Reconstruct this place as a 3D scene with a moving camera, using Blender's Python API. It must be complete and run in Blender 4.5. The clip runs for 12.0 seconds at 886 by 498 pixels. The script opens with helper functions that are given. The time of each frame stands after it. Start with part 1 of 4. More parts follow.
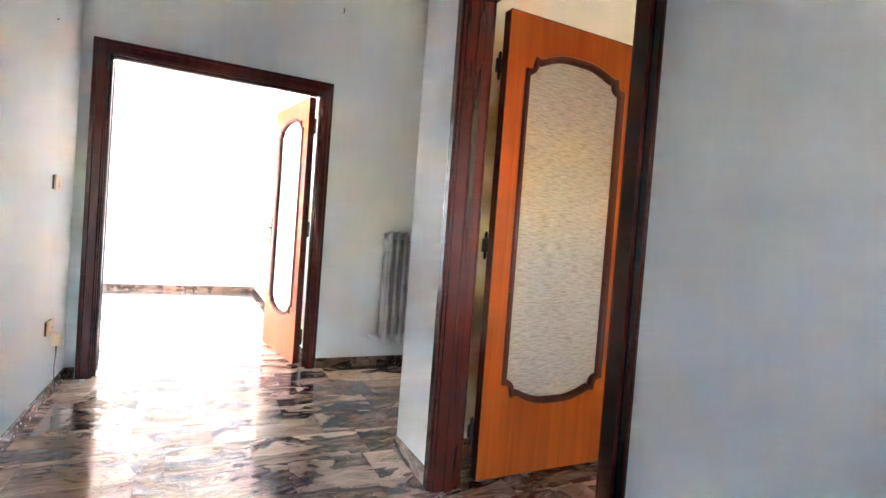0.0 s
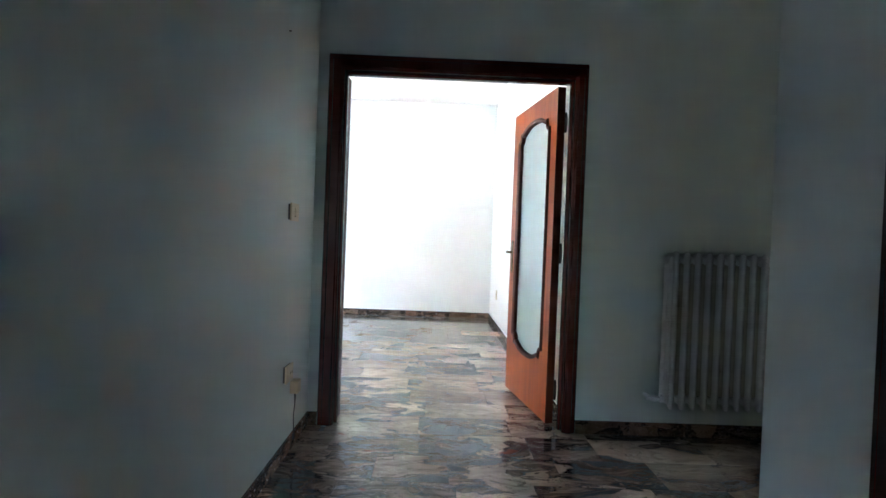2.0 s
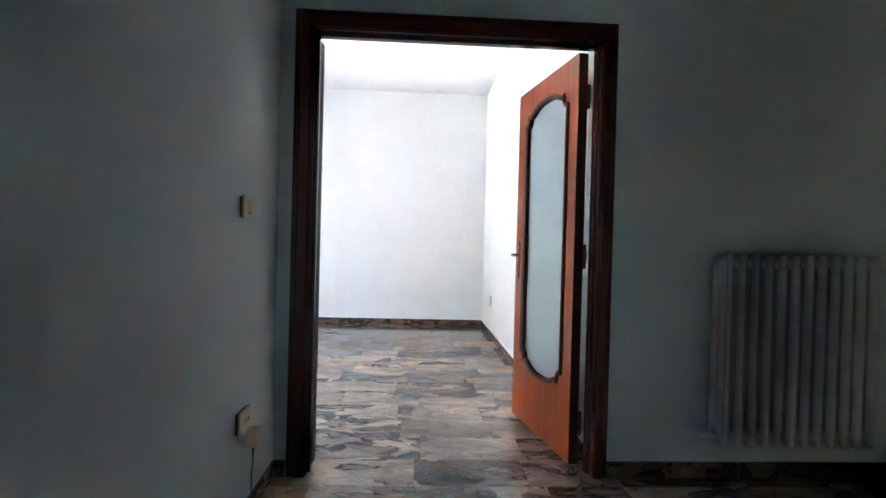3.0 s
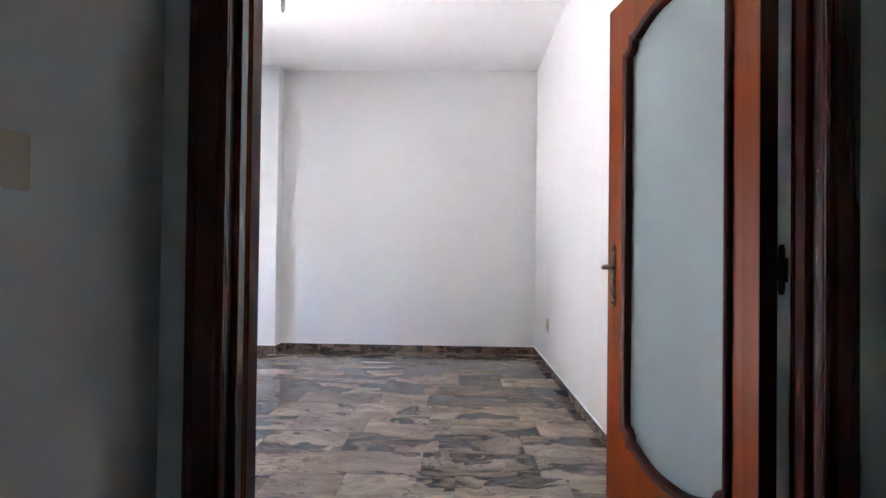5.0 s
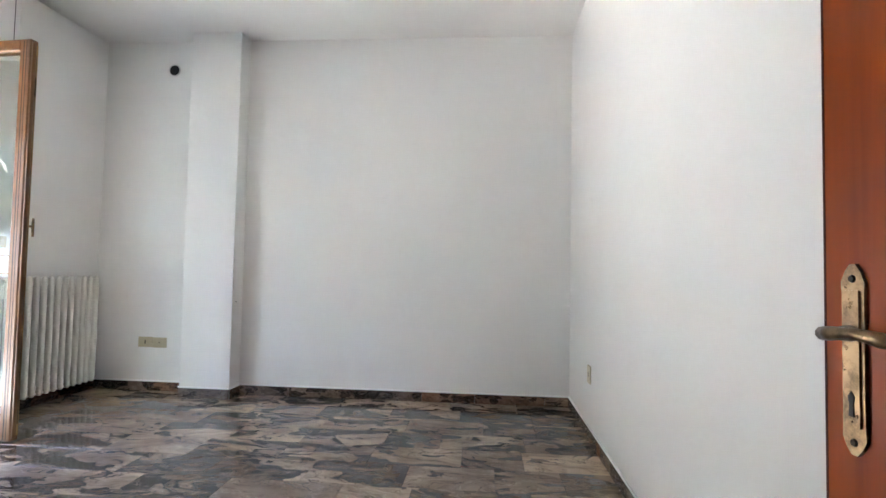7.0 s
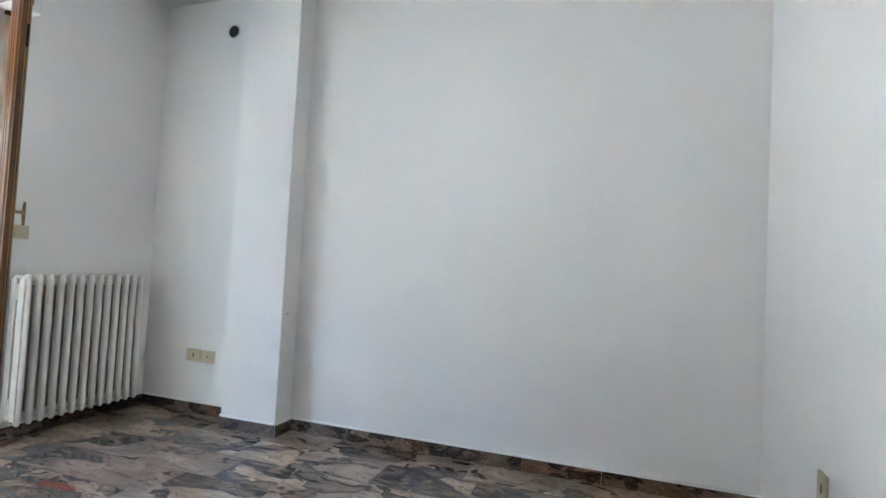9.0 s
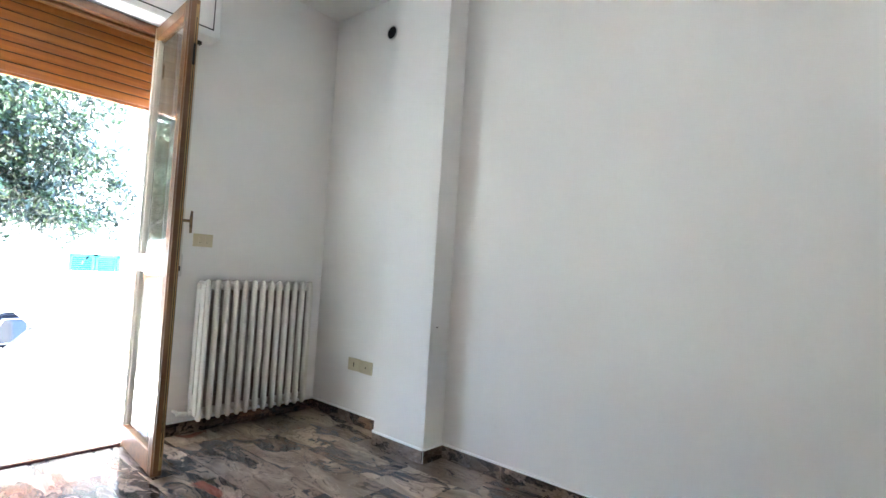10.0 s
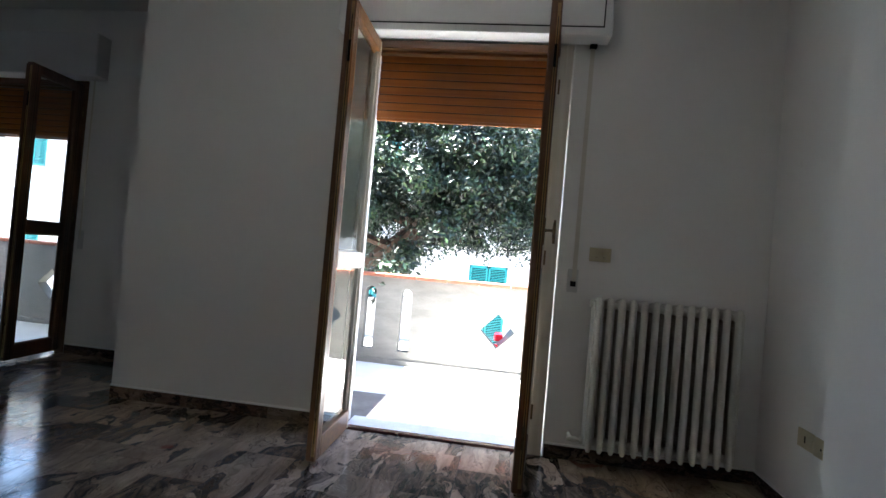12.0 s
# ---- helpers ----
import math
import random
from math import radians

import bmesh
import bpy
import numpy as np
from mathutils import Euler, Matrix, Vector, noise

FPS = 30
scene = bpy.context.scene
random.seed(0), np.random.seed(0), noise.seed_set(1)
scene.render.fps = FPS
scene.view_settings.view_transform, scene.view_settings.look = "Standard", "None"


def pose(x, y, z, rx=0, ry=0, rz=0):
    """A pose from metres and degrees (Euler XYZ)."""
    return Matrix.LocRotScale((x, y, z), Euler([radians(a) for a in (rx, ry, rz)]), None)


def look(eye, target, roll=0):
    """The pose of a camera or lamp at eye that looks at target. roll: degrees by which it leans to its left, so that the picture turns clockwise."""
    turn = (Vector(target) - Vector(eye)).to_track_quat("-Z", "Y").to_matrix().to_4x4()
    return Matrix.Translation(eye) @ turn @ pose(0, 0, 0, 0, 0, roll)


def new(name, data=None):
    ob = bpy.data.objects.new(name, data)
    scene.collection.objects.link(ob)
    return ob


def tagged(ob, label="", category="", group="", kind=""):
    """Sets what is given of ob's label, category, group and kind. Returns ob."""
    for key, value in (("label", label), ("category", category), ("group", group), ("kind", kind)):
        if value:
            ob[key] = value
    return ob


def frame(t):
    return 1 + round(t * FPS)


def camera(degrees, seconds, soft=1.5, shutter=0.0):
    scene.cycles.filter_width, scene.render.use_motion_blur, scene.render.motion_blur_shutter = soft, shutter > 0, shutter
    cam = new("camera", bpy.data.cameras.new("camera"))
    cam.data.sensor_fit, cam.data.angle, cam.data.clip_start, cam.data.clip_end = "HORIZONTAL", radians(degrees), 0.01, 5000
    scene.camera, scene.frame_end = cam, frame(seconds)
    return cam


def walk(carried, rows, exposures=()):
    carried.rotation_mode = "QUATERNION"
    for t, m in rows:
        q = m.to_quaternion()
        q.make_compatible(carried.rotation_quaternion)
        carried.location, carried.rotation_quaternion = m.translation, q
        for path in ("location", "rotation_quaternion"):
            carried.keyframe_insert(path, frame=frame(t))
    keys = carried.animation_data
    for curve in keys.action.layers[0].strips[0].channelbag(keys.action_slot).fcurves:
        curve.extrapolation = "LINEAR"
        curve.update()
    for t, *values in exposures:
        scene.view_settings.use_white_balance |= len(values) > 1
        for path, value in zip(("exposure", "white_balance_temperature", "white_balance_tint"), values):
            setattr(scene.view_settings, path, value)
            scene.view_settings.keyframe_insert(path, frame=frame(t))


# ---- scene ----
cam = camera(82.4, 12.0)
PATH = [
    (0, (1.387, 1.516, 1.086), (2.262, 3.314, 1.036), 4.3),
    (0.5, (1.342, 1.668, 1.093), (1.861, 3.599, 1.036), 3.6),
    (1, (1.288, 1.884, 1.102), (1.65, 3.85, 1.044), 2.8),
    (1.5, (1.333, 2.149, 1.096), (1.511, 4.14, 1.05), 2.0),
    (2, (1.391, 2.423, 1.102), (1.422, 4.423, 1.075), 2.2),
    (2.5, (1.343, 2.741, 1.097), (1.428, 4.739, 1.072), 1.6),
    (3, (1.322, 3.012, 1.105), (1.423, 5.009, 1.085), 1.5),
    (3.2, (1.325, 3.145, 1.097), (1.381, 5.144, 1.079), 1.8),
    (4.8, (1.34, 4.098, 1.095), (1.317, 6.098, 1.108), 0.6),
    (5, (1.362, 4.242, 1.086), (1.304, 6.241, 1.11), 0.7),
    (5.5, (1.398, 4.524, 1.098), (1.324, 6.523, 1.128), 0.8),
    (6, (1.399, 4.856, 1.099), (1.379, 6.856, 1.139), 0.1),
    (6.5, (1.448, 5.207, 1.093), (1.383, 7.205, 1.15), 0.7),
    (6.7, (1.504, 5.349, 1.107), (1.395, 7.345, 1.175), 0.9),
    (8.3, (1.481, 6.438, 1.129), (1.055, 8.388, 1.247), 2.3),
    (8.5, (1.49, 6.548, 1.137), (0.98, 8.479, 1.244), 2.6),
    (9, (1.454, 6.83, 1.17), (0.82, 8.725, 1.248), 3.0),
    (9.5, (1.403, 7.084, 1.181), (0.53, 8.882, 1.252), 3.1),
    (10, (1.408, 7.402, 1.173), (0.112, 8.924, 1.251), 3.6),
    (10.5, (1.361, 7.655, 1.15), (-0.259, 8.826, 1.202), 3.1),
    (11, (1.298, 7.924, 1.171), (-0.532, 8.732, 1.193), 3.0),
    (11.5, (1.275, 8.186, 1.157), (-0.699, 8.507, 1.192), 4.5),
    (12, (1.219, 8.388, 1.162), (-0.762, 8.118, 1.195), 5.0),
]
EXPOSURES = [(0.0, 10.84, 6700, 27), (0.4, 10.42, 6500, 23), (0.8, 9.60, 6150, 14), (1.2, 8.89, 5800, 9), (1.6, 8.54, 5600, 7), (2.5, 8.14, 5710, 12), (3.2, 7.84, 5660, 14),
             (5.0, 7.24, 5890, 20), (5.5, 7.19, 5840, 18), (6.0, 7.14, 5930, 16), (6.5, 7.09, 6150, 13), (8.5, 7.04, 5710, 10), (9.5, 7.01, 5700, 7), (10.0, 6.99, 6000, 9),
             (10.5, 6.98, 6150, 12), (11.0, 6.98, 6100, 13), (11.5, 6.42, 6000, 12), (11.8, 5.69, 6020, 11), (12.0, 4.94, 6060, 11)]
SKY, SUN = 0.05, 4.2
walk(cam, [(t, look(eye, target, roll)) for t, eye, target, roll in PATH], EXPOSURES)

# ---------------------------------------------------------------- light
world = bpy.data.worlds.new("sky")
scene.world = world
world.use_nodes = True
wn = world.node_tree.nodes
sky = wn.new("ShaderNodeTexSky")
sky.sky_type = "NISHITA"
sky.sun_disc = False
sky.sun_elevation = radians(66)
sky.sun_rotation = radians(180)
wn["Background"].inputs["Strength"].default_value = SKY
world.node_tree.links.new(sky.outputs[0], wn["Background"].inputs["Color"])

sun = new("sun", bpy.data.lights.new("sun", "SUN"))
sun.data.energy, sun.data.angle, sun.data.color = SUN, radians(0.55), (1.0, 0.97, 0.92)
sun.matrix_world = look((0.0, -1.6, 10), (-0.02, -1.6 + 4.43, 0))


# ---------------------------------------------------------------- materials


def material(name, base=(0.8, 0.8, 0.8), rough=0.5, metal=0.0):
    m = bpy.data.materials.new(name)
    m.use_nodes = True
    b = m.node_tree.nodes["Principled BSDF"]
    b.inputs["Base Color"].default_value = (*base, 1)
    b.inputs["Roughness"].default_value = rough
    b.inputs["Metallic"].default_value = metal
    return m, m.node_tree.nodes, m.node_tree.links, b


def coords(nodes, links, scale=(1, 1, 1), per_object=False, world_space=False):
    """Object coordinates, scaled; per_object shifts them at random for each object."""
    tc = nodes.new("ShaderNodeTexCoord")
    src = tc.outputs["Object"]
    if world_space:
        src = nodes.new("ShaderNodeNewGeometry").outputs["Position"]
    if per_object:
        info = nodes.new("ShaderNodeObjectInfo")
        mul = nodes.new("ShaderNodeVectorMath")
        mul.operation = "MULTIPLY_ADD"
        comb = nodes.new("ShaderNodeCombineXYZ")
        for k, f in enumerate((37.0, 91.0, 53.0)):
            mm = nodes.new("ShaderNodeMath")
            mm.operation = "MULTIPLY"
            mm.inputs[1].default_value = f
            links.new(info.outputs["Random"], mm.inputs[0])
            links.new(mm.outputs[0], comb.inputs[k])
        add = nodes.new("ShaderNodeVectorMath")
        add.operation = "ADD"
        links.new(src, add.inputs[0])
        links.new(comb.outputs[0], add.inputs[1])
        src = add.outputs[0]
    mp = nodes.new("ShaderNodeMapping")
    mp.inputs["Scale"].default_value = scale
    links.new(src, mp.inputs["Vector"])
    return mp.outputs[0]


def noise_node(nodes, links, vec, scale, detail=4, rough=0.55, distortion=0.0):
    n = nodes.new("ShaderNodeTexNoise")
    n.inputs["Scale"].default_value = scale
    n.inputs["Detail"].default_value = detail
    n.inputs["Roughness"].default_value = rough
    n.inputs["Distortion"].default_value = distortion
    links.new(vec, n.inputs["Vector"])
    return n.outputs["Fac"]


def ramp(nodes, links, fac, stops):
    r = nodes.new("ShaderNodeValToRGB")
    el = r.color_ramp.elements
    while len(el) < len(stops):
        el.new(0.5)
    for e, (p, c) in zip(el, stops):
        e.position = p
        e.color = (*c, 1) if len(c) == 3 else c
    links.new(fac, r.inputs[0])
    return r.outputs[0]


def mix(nodes, links, fac, a, b, blend="MIX"):
    m = nodes.new("ShaderNodeMix")
    m.data_type, m.blend_type = "RGBA", blend
    for sock, v in ((m.inputs[0], fac), (m.inputs[6], a), (m.inputs[7], b)):
        if isinstance(v, (int, float)):
            sock.default_value = v
        elif isinstance(v, tuple):
            sock.default_value = (*v, 1)
        else:
            links.new(v, sock)
    return m.outputs[2]


def bump(nodes, links, b, height, strength, distance=0.002):
    n = nodes.new("ShaderNodeBump")
    n.inputs["Strength"].default_value = strength
    n.inputs["Distance"].default_value = distance
    links.new(height, n.inputs["Height"])
    links.new(n.outputs[0], b.inputs["Normal"])


def plaster(name, base, mottled=0.04, rough=0.75):
    """Rolled wall paint: slow patchiness, roller stipple and a few scuffs."""
    m, n, l, b = material(name, base, rough)
    v = coords(n, l, world_space=True)
    slow = noise_node(n, l, v, 0.9, 3)
    dark = tuple(c * (1 - 2.2 * mottled) for c in base)
    col = ramp(n, l, slow, [(0.3, dark), (0.7, base)])
    spots = noise_node(n, l, v, 6.0, 6, 0.7)
    scuff = ramp(n, l, spots, [(0.66, (1, 1, 1)), (0.8, (0.93, 0.92, 0.9))])
    l.new(mix(n, l, 1.0, col, scuff, "MULTIPLY"), b.inputs["Base Color"])
    fine = noise_node(n, l, v, 260.0, 3)
    wave = noise_node(n, l, v, 9.0, 3)
    sm = n.new("ShaderNodeMath")
    sm.operation = "MULTIPLY_ADD"
    sm.inputs[1].default_value = 0.35
    l.new(fine, sm.inputs[0])
    l.new(wave, sm.inputs[2])
    bump(n, l, b, sm.outputs[0], 0.22, 0.003)
    return m


def marble(name, scale=(1.0, 1.9, 1.0), rough=0.16, shade=1.0, tint=None):
    """Polished arabesque marble: taupe ground, flowing dark plates with one hard edge, black and white veins, a rare rust stain."""
    m, n, l, b = material(name, (0.25, 0.2, 0.17), rough)
    v = coords(n, l, scale, per_object=True)
    info = n.new("ShaderNodeObjectInfo")

    def maths(op, a, c):
        k = n.new("ShaderNodeMath")
        k.operation = op
        l.new(a, k.inputs[0])
        if op != "FRACT":
            if isinstance(c, float):
                k.inputs[1].default_value = c
            else:
                l.new(c, k.inputs[1])
        return k.outputs[0]

    # the stone's flow: coordinates bent by a slow noise
    bend = n.new("ShaderNodeTexNoise")
    bend.inputs["Scale"].default_value = 1.7
    bend.inputs["Detail"].default_value = 3
    l.new(v, bend.inputs["Vector"])
    pull = n.new("ShaderNodeVectorMath")
    pull.operation = "MULTIPLY_ADD"
    pull.inputs[1].default_value = (0.95, 0.8, 0.6)
    l.new(bend.outputs["Color"], pull.inputs[0])
    l.new(v, pull.inputs[2])
    w = pull.outputs[0]

    def scaled(vec, f):
        k = n.new("ShaderNodeVectorMath")
        k.operation = "MULTIPLY"
        k.inputs[1].default_value = f
        l.new(vec, k.inputs[0])
        return k.outputs[0]

    cloud = noise_node(n, l, w, 2.6, 5, 0.55)
    col = ramp(n, l, cloud, [(0.3, (0.165, 0.132, 0.106)), (0.5, (0.262, 0.216, 0.18)), (0.7, (0.385, 0.325, 0.275))])
    tone = ramp(n, l, info.outputs["Random"], [(0.0, (0.74, 0.72, 0.72)), (0.3, (0.88, 0.86, 0.85)), (0.8, (1.02, 1.0, 0.98)), (0.95, (1.1, 1.08, 1.05)), (1.0, (1.32, 1.29, 1.25))])
    col = mix(n, l, 1.0, col, tone, "MULTIPLY")
    streak = noise_node(n, l, scaled(w, (1.0, 2.4, 1.6)), 7.0, 7, 0.64)
    col = mix(n, l, 1.0, col, ramp(n, l, streak, [(0.35, (0.68, 0.66, 0.64)), (0.46, (0.95, 0.95, 0.95)), (0.64, (1.12, 1.12, 1.12))]), "MULTIPLY")
    # dark plates: black at one border, fading into brown; each tile has more or less of them
    lot = maths("FRACT", maths("MULTIPLY", info.outputs["Random"], 7.31), None)
    share = maths("MULTIPLY", maths("SUBTRACT", lot, 0.47), 0.16)
    inner = ramp(n, l, streak, [(0.39, (0.012, 0.0095, 0.008)), (0.49, (0.042, 0.033, 0.027)), (0.6, (0.12, 0.098, 0.082))])
    for sc, det, level, strength in ((1.35, 6, 0.54, 1.0), (2.8, 6, 0.575, 0.9)):
        plate = maths("ADD", noise_node(n, l, w, sc, det, 0.5), share)
        mask = ramp(n, l, plate, [(level, (0, 0, 0)), (level + 0.004, (strength,) * 3), (level + 0.05, (strength * 0.88,) * 3), (level + 0.12, (strength * 0.45,) * 3), (level + 0.2, (strength * 0.12,) * 3)])
        col = mix(n, l, mask, col, inner)
        rim = ramp(n, l, plate, [(level - 0.003, (0, 0, 0)), (level + 0.001, (0.95 * strength,) * 3), (level + 0.006, (0.7 * strength,) * 3), (level + 0.016, (0, 0, 0))])
        col = mix(n, l, rim, col, (0.016, 0.012, 0.01))
    for sc, at, dark in ((2.1, 0.5, 0.85), (4.2, 0.46, 0.7)):
        vein = noise_node(n, l, w, sc, 5, 0.52)
        line = ramp(n, l, vein, [(at - 0.006, (0, 0, 0)), (at, (dark,) * 3), (at + 0.008, (0, 0, 0))])
        col = mix(n, l, line, col, (0.034, 0.026, 0.021))
    thin = noise_node(n, l, w, 6.5, 6, 0.6)
    pale = ramp(n, l, thin, [(0.56, (0, 0, 0)), (0.566, (0.45, 0.45, 0.45)), (0.574, (0, 0, 0))])
    col = mix(n, l, pale, col, (0.5, 0.45, 0.4))
    rust = noise_node(n, l, v, 1.9, 4, 0.6, 1.0)
    stain = ramp(n, l, rust, [(0.68, (0, 0, 0)), (0.71, (0.75, 0.75, 0.75))])
    col = mix(n, l, stain, col, (0.15, 0.045, 0.03))
    if tint:
        pick = maths("FRACT", maths("MULTIPLY", info.outputs["Random"], 3.7), None)
        col = mix(n, l, 1.0, col, ramp(n, l, pick, tint), "MULTIPLY")
    col = mix(n, l, 1.0, col, (1.1 * shade, 1.0 * shade, 0.885 * shade), "MULTIPLY")
    l.new(col, b.inputs["Base Color"])
    haze = noise_node(n, l, v, 14.0, 4)
    rr = ramp(n, l, haze, [(0.3, (rough * 0.75,) * 3), (0.75, (rough * 1.6,) * 3)])
    l.new(rr, b.inputs["Roughness"])
    b.inputs["Specular IOR Level"].default_value = 0.46
    bump(n, l, b, noise_node(n, l, v, 3.0, 3), 0.05, 0.004)
    return m


def wood(name, light, dark, rough=0.3, axis=2, coat=0.35, scale=1.0, spec=0.5):
    """Varnished veneer with the grain along one axis."""
    m, n, l, b = material(name, light, rough)
    s = [26.0 * scale] * 3
    s[axis] = 1.1 * scale
    v = coords(n, l, tuple(s))
    g = noise_node(n, l, v, 1.0, 6, 0.6, 0.6)
    col = ramp(n, l, g, [(0.25, dark), (0.6, light), (0.85, tuple(c * 1.12 for c in light))])
    s2 = [3.5 * scale] * 3
    s2[axis] = 0.5 * scale
    bands = noise_node(n, l, coords(n, l, tuple(s2)), 1.0, 3, 0.5, 0.8)
    col = mix(n, l, 1.0, col, ramp(n, l, bands, [(0.3, (0.78, 0.74, 0.7)), (0.65, (1, 1, 1))]), "MULTIPLY")
    l.new(col, b.inputs["Base Color"])
    b.inputs["Specular IOR Level"].default_value = spec
    b.inputs["Coat Weight"].default_value = coat
    b.inputs["Coat Roughness"].default_value = 0.12
    bump(n, l, b, g, 0.08, 0.001)
    return m


def painted(name, base, rough=0.4, wear=(0.6, 0.5, 0.4), amount=0.74):
    m, n, l, b = material(name, base, rough)
    v = coords(n, l)
    chips = ramp(n, l, noise_node(n, l, v, 22.0, 6, 0.75), [(amount, (0, 0, 0)), (amount + 0.05, (0.8, 0.8, 0.8))])
    tint = ramp(n, l, noise_node(n, l, v, 3.0, 4), [(0.3, tuple(c * 0.9 for c in base)), (0.7, base)])
    l.new(mix(n, l, chips, tint, wear), b.inputs["Base Color"])
    bump(n, l, b, noise_node(n, l, v, 60.0, 4), 0.12, 0.001)
    return m


def metal(name, base, rough, dirt=(0.02, 0.015, 0.01)):
    m, n, l, b = material(name, base, rough, 1.0)
    v = coords(n, l)
    d = ramp(n, l, noise_node(n, l, v, 35.0, 5, 0.7), [(0.45, (0, 0, 0)), (0.7, (0.8, 0.8, 0.8))])
    l.new(mix(n, l, d, base, dirt), b.inputs["Base Color"])
    l.new(ramp(n, l, noise_node(n, l, v, 50.0, 3), [(0.3, (rough * 0.7,) * 3), (0.8, (rough * 1.5,) * 3)]), b.inputs["Roughness"])
    return m


def frosted(name, base, through_part, relief=False):
    """Translucent glass: part scatters through, part is reflected, with a soft surface gloss."""
    m, n, l, b = material(name, base, 0.28)
    tr = n.new("ShaderNodeBsdfTranslucent")
    tr.inputs["Color"].default_value = (*base, 1)
    ms = n.new("ShaderNodeMixShader")
    ms.inputs[0].default_value = through_part
    l.new(b.outputs[0], ms.inputs[1])
    l.new(tr.outputs[0], ms.inputs[2])
    l.new(ms.outputs[0], n["Material Output"].inputs["Surface"])
    if relief:
        v = coords(n, l, (20.0, 20.0, 170.0))
        dash = noise_node(n, l, v, 1.0, 3, 0.6, 0.4)
        col = ramp(n, l, dash, [(0.3, tuple(c * 0.62 for c in base)), (0.5, base), (0.68, tuple(min(1, c * 1.2) for c in base))])
        l.new(col, b.inputs["Base Color"])
        l.new(col, tr.inputs["Color"])
        bump(n, l, b, dash, 0.8, 0.004)
    else:
        v = coords(n, l)
        l.new(ramp(n, l, noise_node(n, l, v, 5.0, 3), [(0.3, tuple(c * 0.95 for c in base)), (0.7, base)]), b.inputs["Base Color"])
        bump(n, l, b, noise_node(n, l, v, 900.0, 2), 0.25, 0.0006)
    return m


def clear_glass(name):
    m = bpy.data.materials.new(name)
    m.use_nodes = True
    n, l = m.node_tree.nodes, m.node_tree.links
    n.remove(n["Principled BSDF"])
    gl, tr, ms, lw = n.new("ShaderNodeBsdfGlossy"), n.new("ShaderNodeBsdfTransparent"), n.new("ShaderNodeMixShader"), n.new("ShaderNodeLayerWeight")
    gl.inputs["Roughness"].default_value = 0.02
    tr.inputs["Color"].default_value = (0.95, 0.98, 0.97, 1)
    lw.inputs["Blend"].default_value = 0.5
    pw, ad = n.new("ShaderNodeMath"), n.new("ShaderNodeMath")
    pw.operation, ad.operation = "POWER", "MULTIPLY_ADD"
    pw.inputs[1].default_value = 4.5
    ad.inputs[1].default_value, ad.inputs[2].default_value = 0.75, 0.04
    l.new(lw.outputs["Facing"], pw.inputs[0])
    l.new(pw.outputs[0], ad.inputs[0])
    l.new(ad.outputs[0], ms.inputs[0])
    l.new(tr.outputs[0], ms.inputs[1])
    l.new(gl.outputs[0], ms.inputs[2])
    l.new(ms.outputs[0], n["Material Output"].inputs["Surface"])
    return m


def rough_stone(name, a, c, scale=4.0, rough=0.85, stretch=(1, 1, 1)):
    m, n, l, b = material(name, a, rough)
    v = coords(n, l, stretch, world_space=True)
    g = noise_node(n, l, v, scale, 7, 0.65, 0.4)
    f = noise_node(n, l, v, scale * 22, 4, 0.6)
    col = mix(n, l, 1.0, ramp(n, l, g, [(0.3, a), (0.7, c)]), ramp(n, l, f, [(0.3, (0.85, 0.85, 0.85)), (0.7, (1, 1, 1))]), "MULTIPLY")
    l.new(col, b.inputs["Base Color"])
    bump(n, l, b, f, 0.4, 0.004)
    return m


WHITE = plaster("white_wall_paint", (0.87, 0.85, 0.815), 0.02)
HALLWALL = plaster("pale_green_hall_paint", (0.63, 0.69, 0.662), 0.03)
CREAM = plaster("cream_wall_paint", (0.82, 0.70, 0.46))
CEIL = plaster("ceiling_paint", (0.87, 0.85, 0.815), 0.02)
MARBLE = marble("brown_grey_marble", rough=0.11)
SKIRT = marble("skirting_marble", (2.6, 2.0, 5.0), 0.2, 0.7, [(0.0, (1.0, 0.68, 0.54)), (0.35, (0.95, 0.85, 0.78)), (0.6, (0.9, 0.97, 1.08)), (0.85, (0.95, 0.9, 0.86)), (1.0, (1.05, 0.7, 0.55))])
CHERRY = wood("cherry_veneer", (0.36, 0.064, 0.004), (0.25, 0.04, 0.0028), 0.34, coat=0.05, spec=0.16)
MAHOG = wood("dark_mahogany", (0.066, 0.0098, 0.0048), (0.045, 0.007, 0.0036), 0.24, coat=0.3)
MAHOG_X = wood("dark_mahogany_across", (0.066, 0.0098, 0.0048), (0.045, 0.007, 0.0036), 0.24, axis=0, coat=0.3)
MOULD = wood("dark_moulding", (0.085, 0.0165, 0.006), (0.045, 0.009, 0.004), 0.42, coat=0.03, spec=0.16)
GOLDWOOD = wood("golden_window_wood", (0.19, 0.078, 0.02), (0.085, 0.033, 0.01), 0.38, coat=0.3)
GOLDWOOD_Y = wood("golden_window_wood_across", (0.19, 0.078, 0.02), (0.085, 0.033, 0.01), 0.38, axis=1, coat=0.3)
GOLDSTRIP = wood("pale_golden_strip", (0.42, 0.25, 0.09), (0.3, 0.16, 0.055), 0.4, coat=0.2)
# pale wood with the sunlight on the door's stiles and rail in its colour
PALESTRIP = wood("pale_sunlit_strip", (0.78, 0.72, 0.62), (0.66, 0.58, 0.46), 0.4, coat=0.2)
DARKWOOD = wood("dark_window_wood", (0.13, 0.055, 0.022), (0.07, 0.028, 0.012), 0.36, coat=0.25)
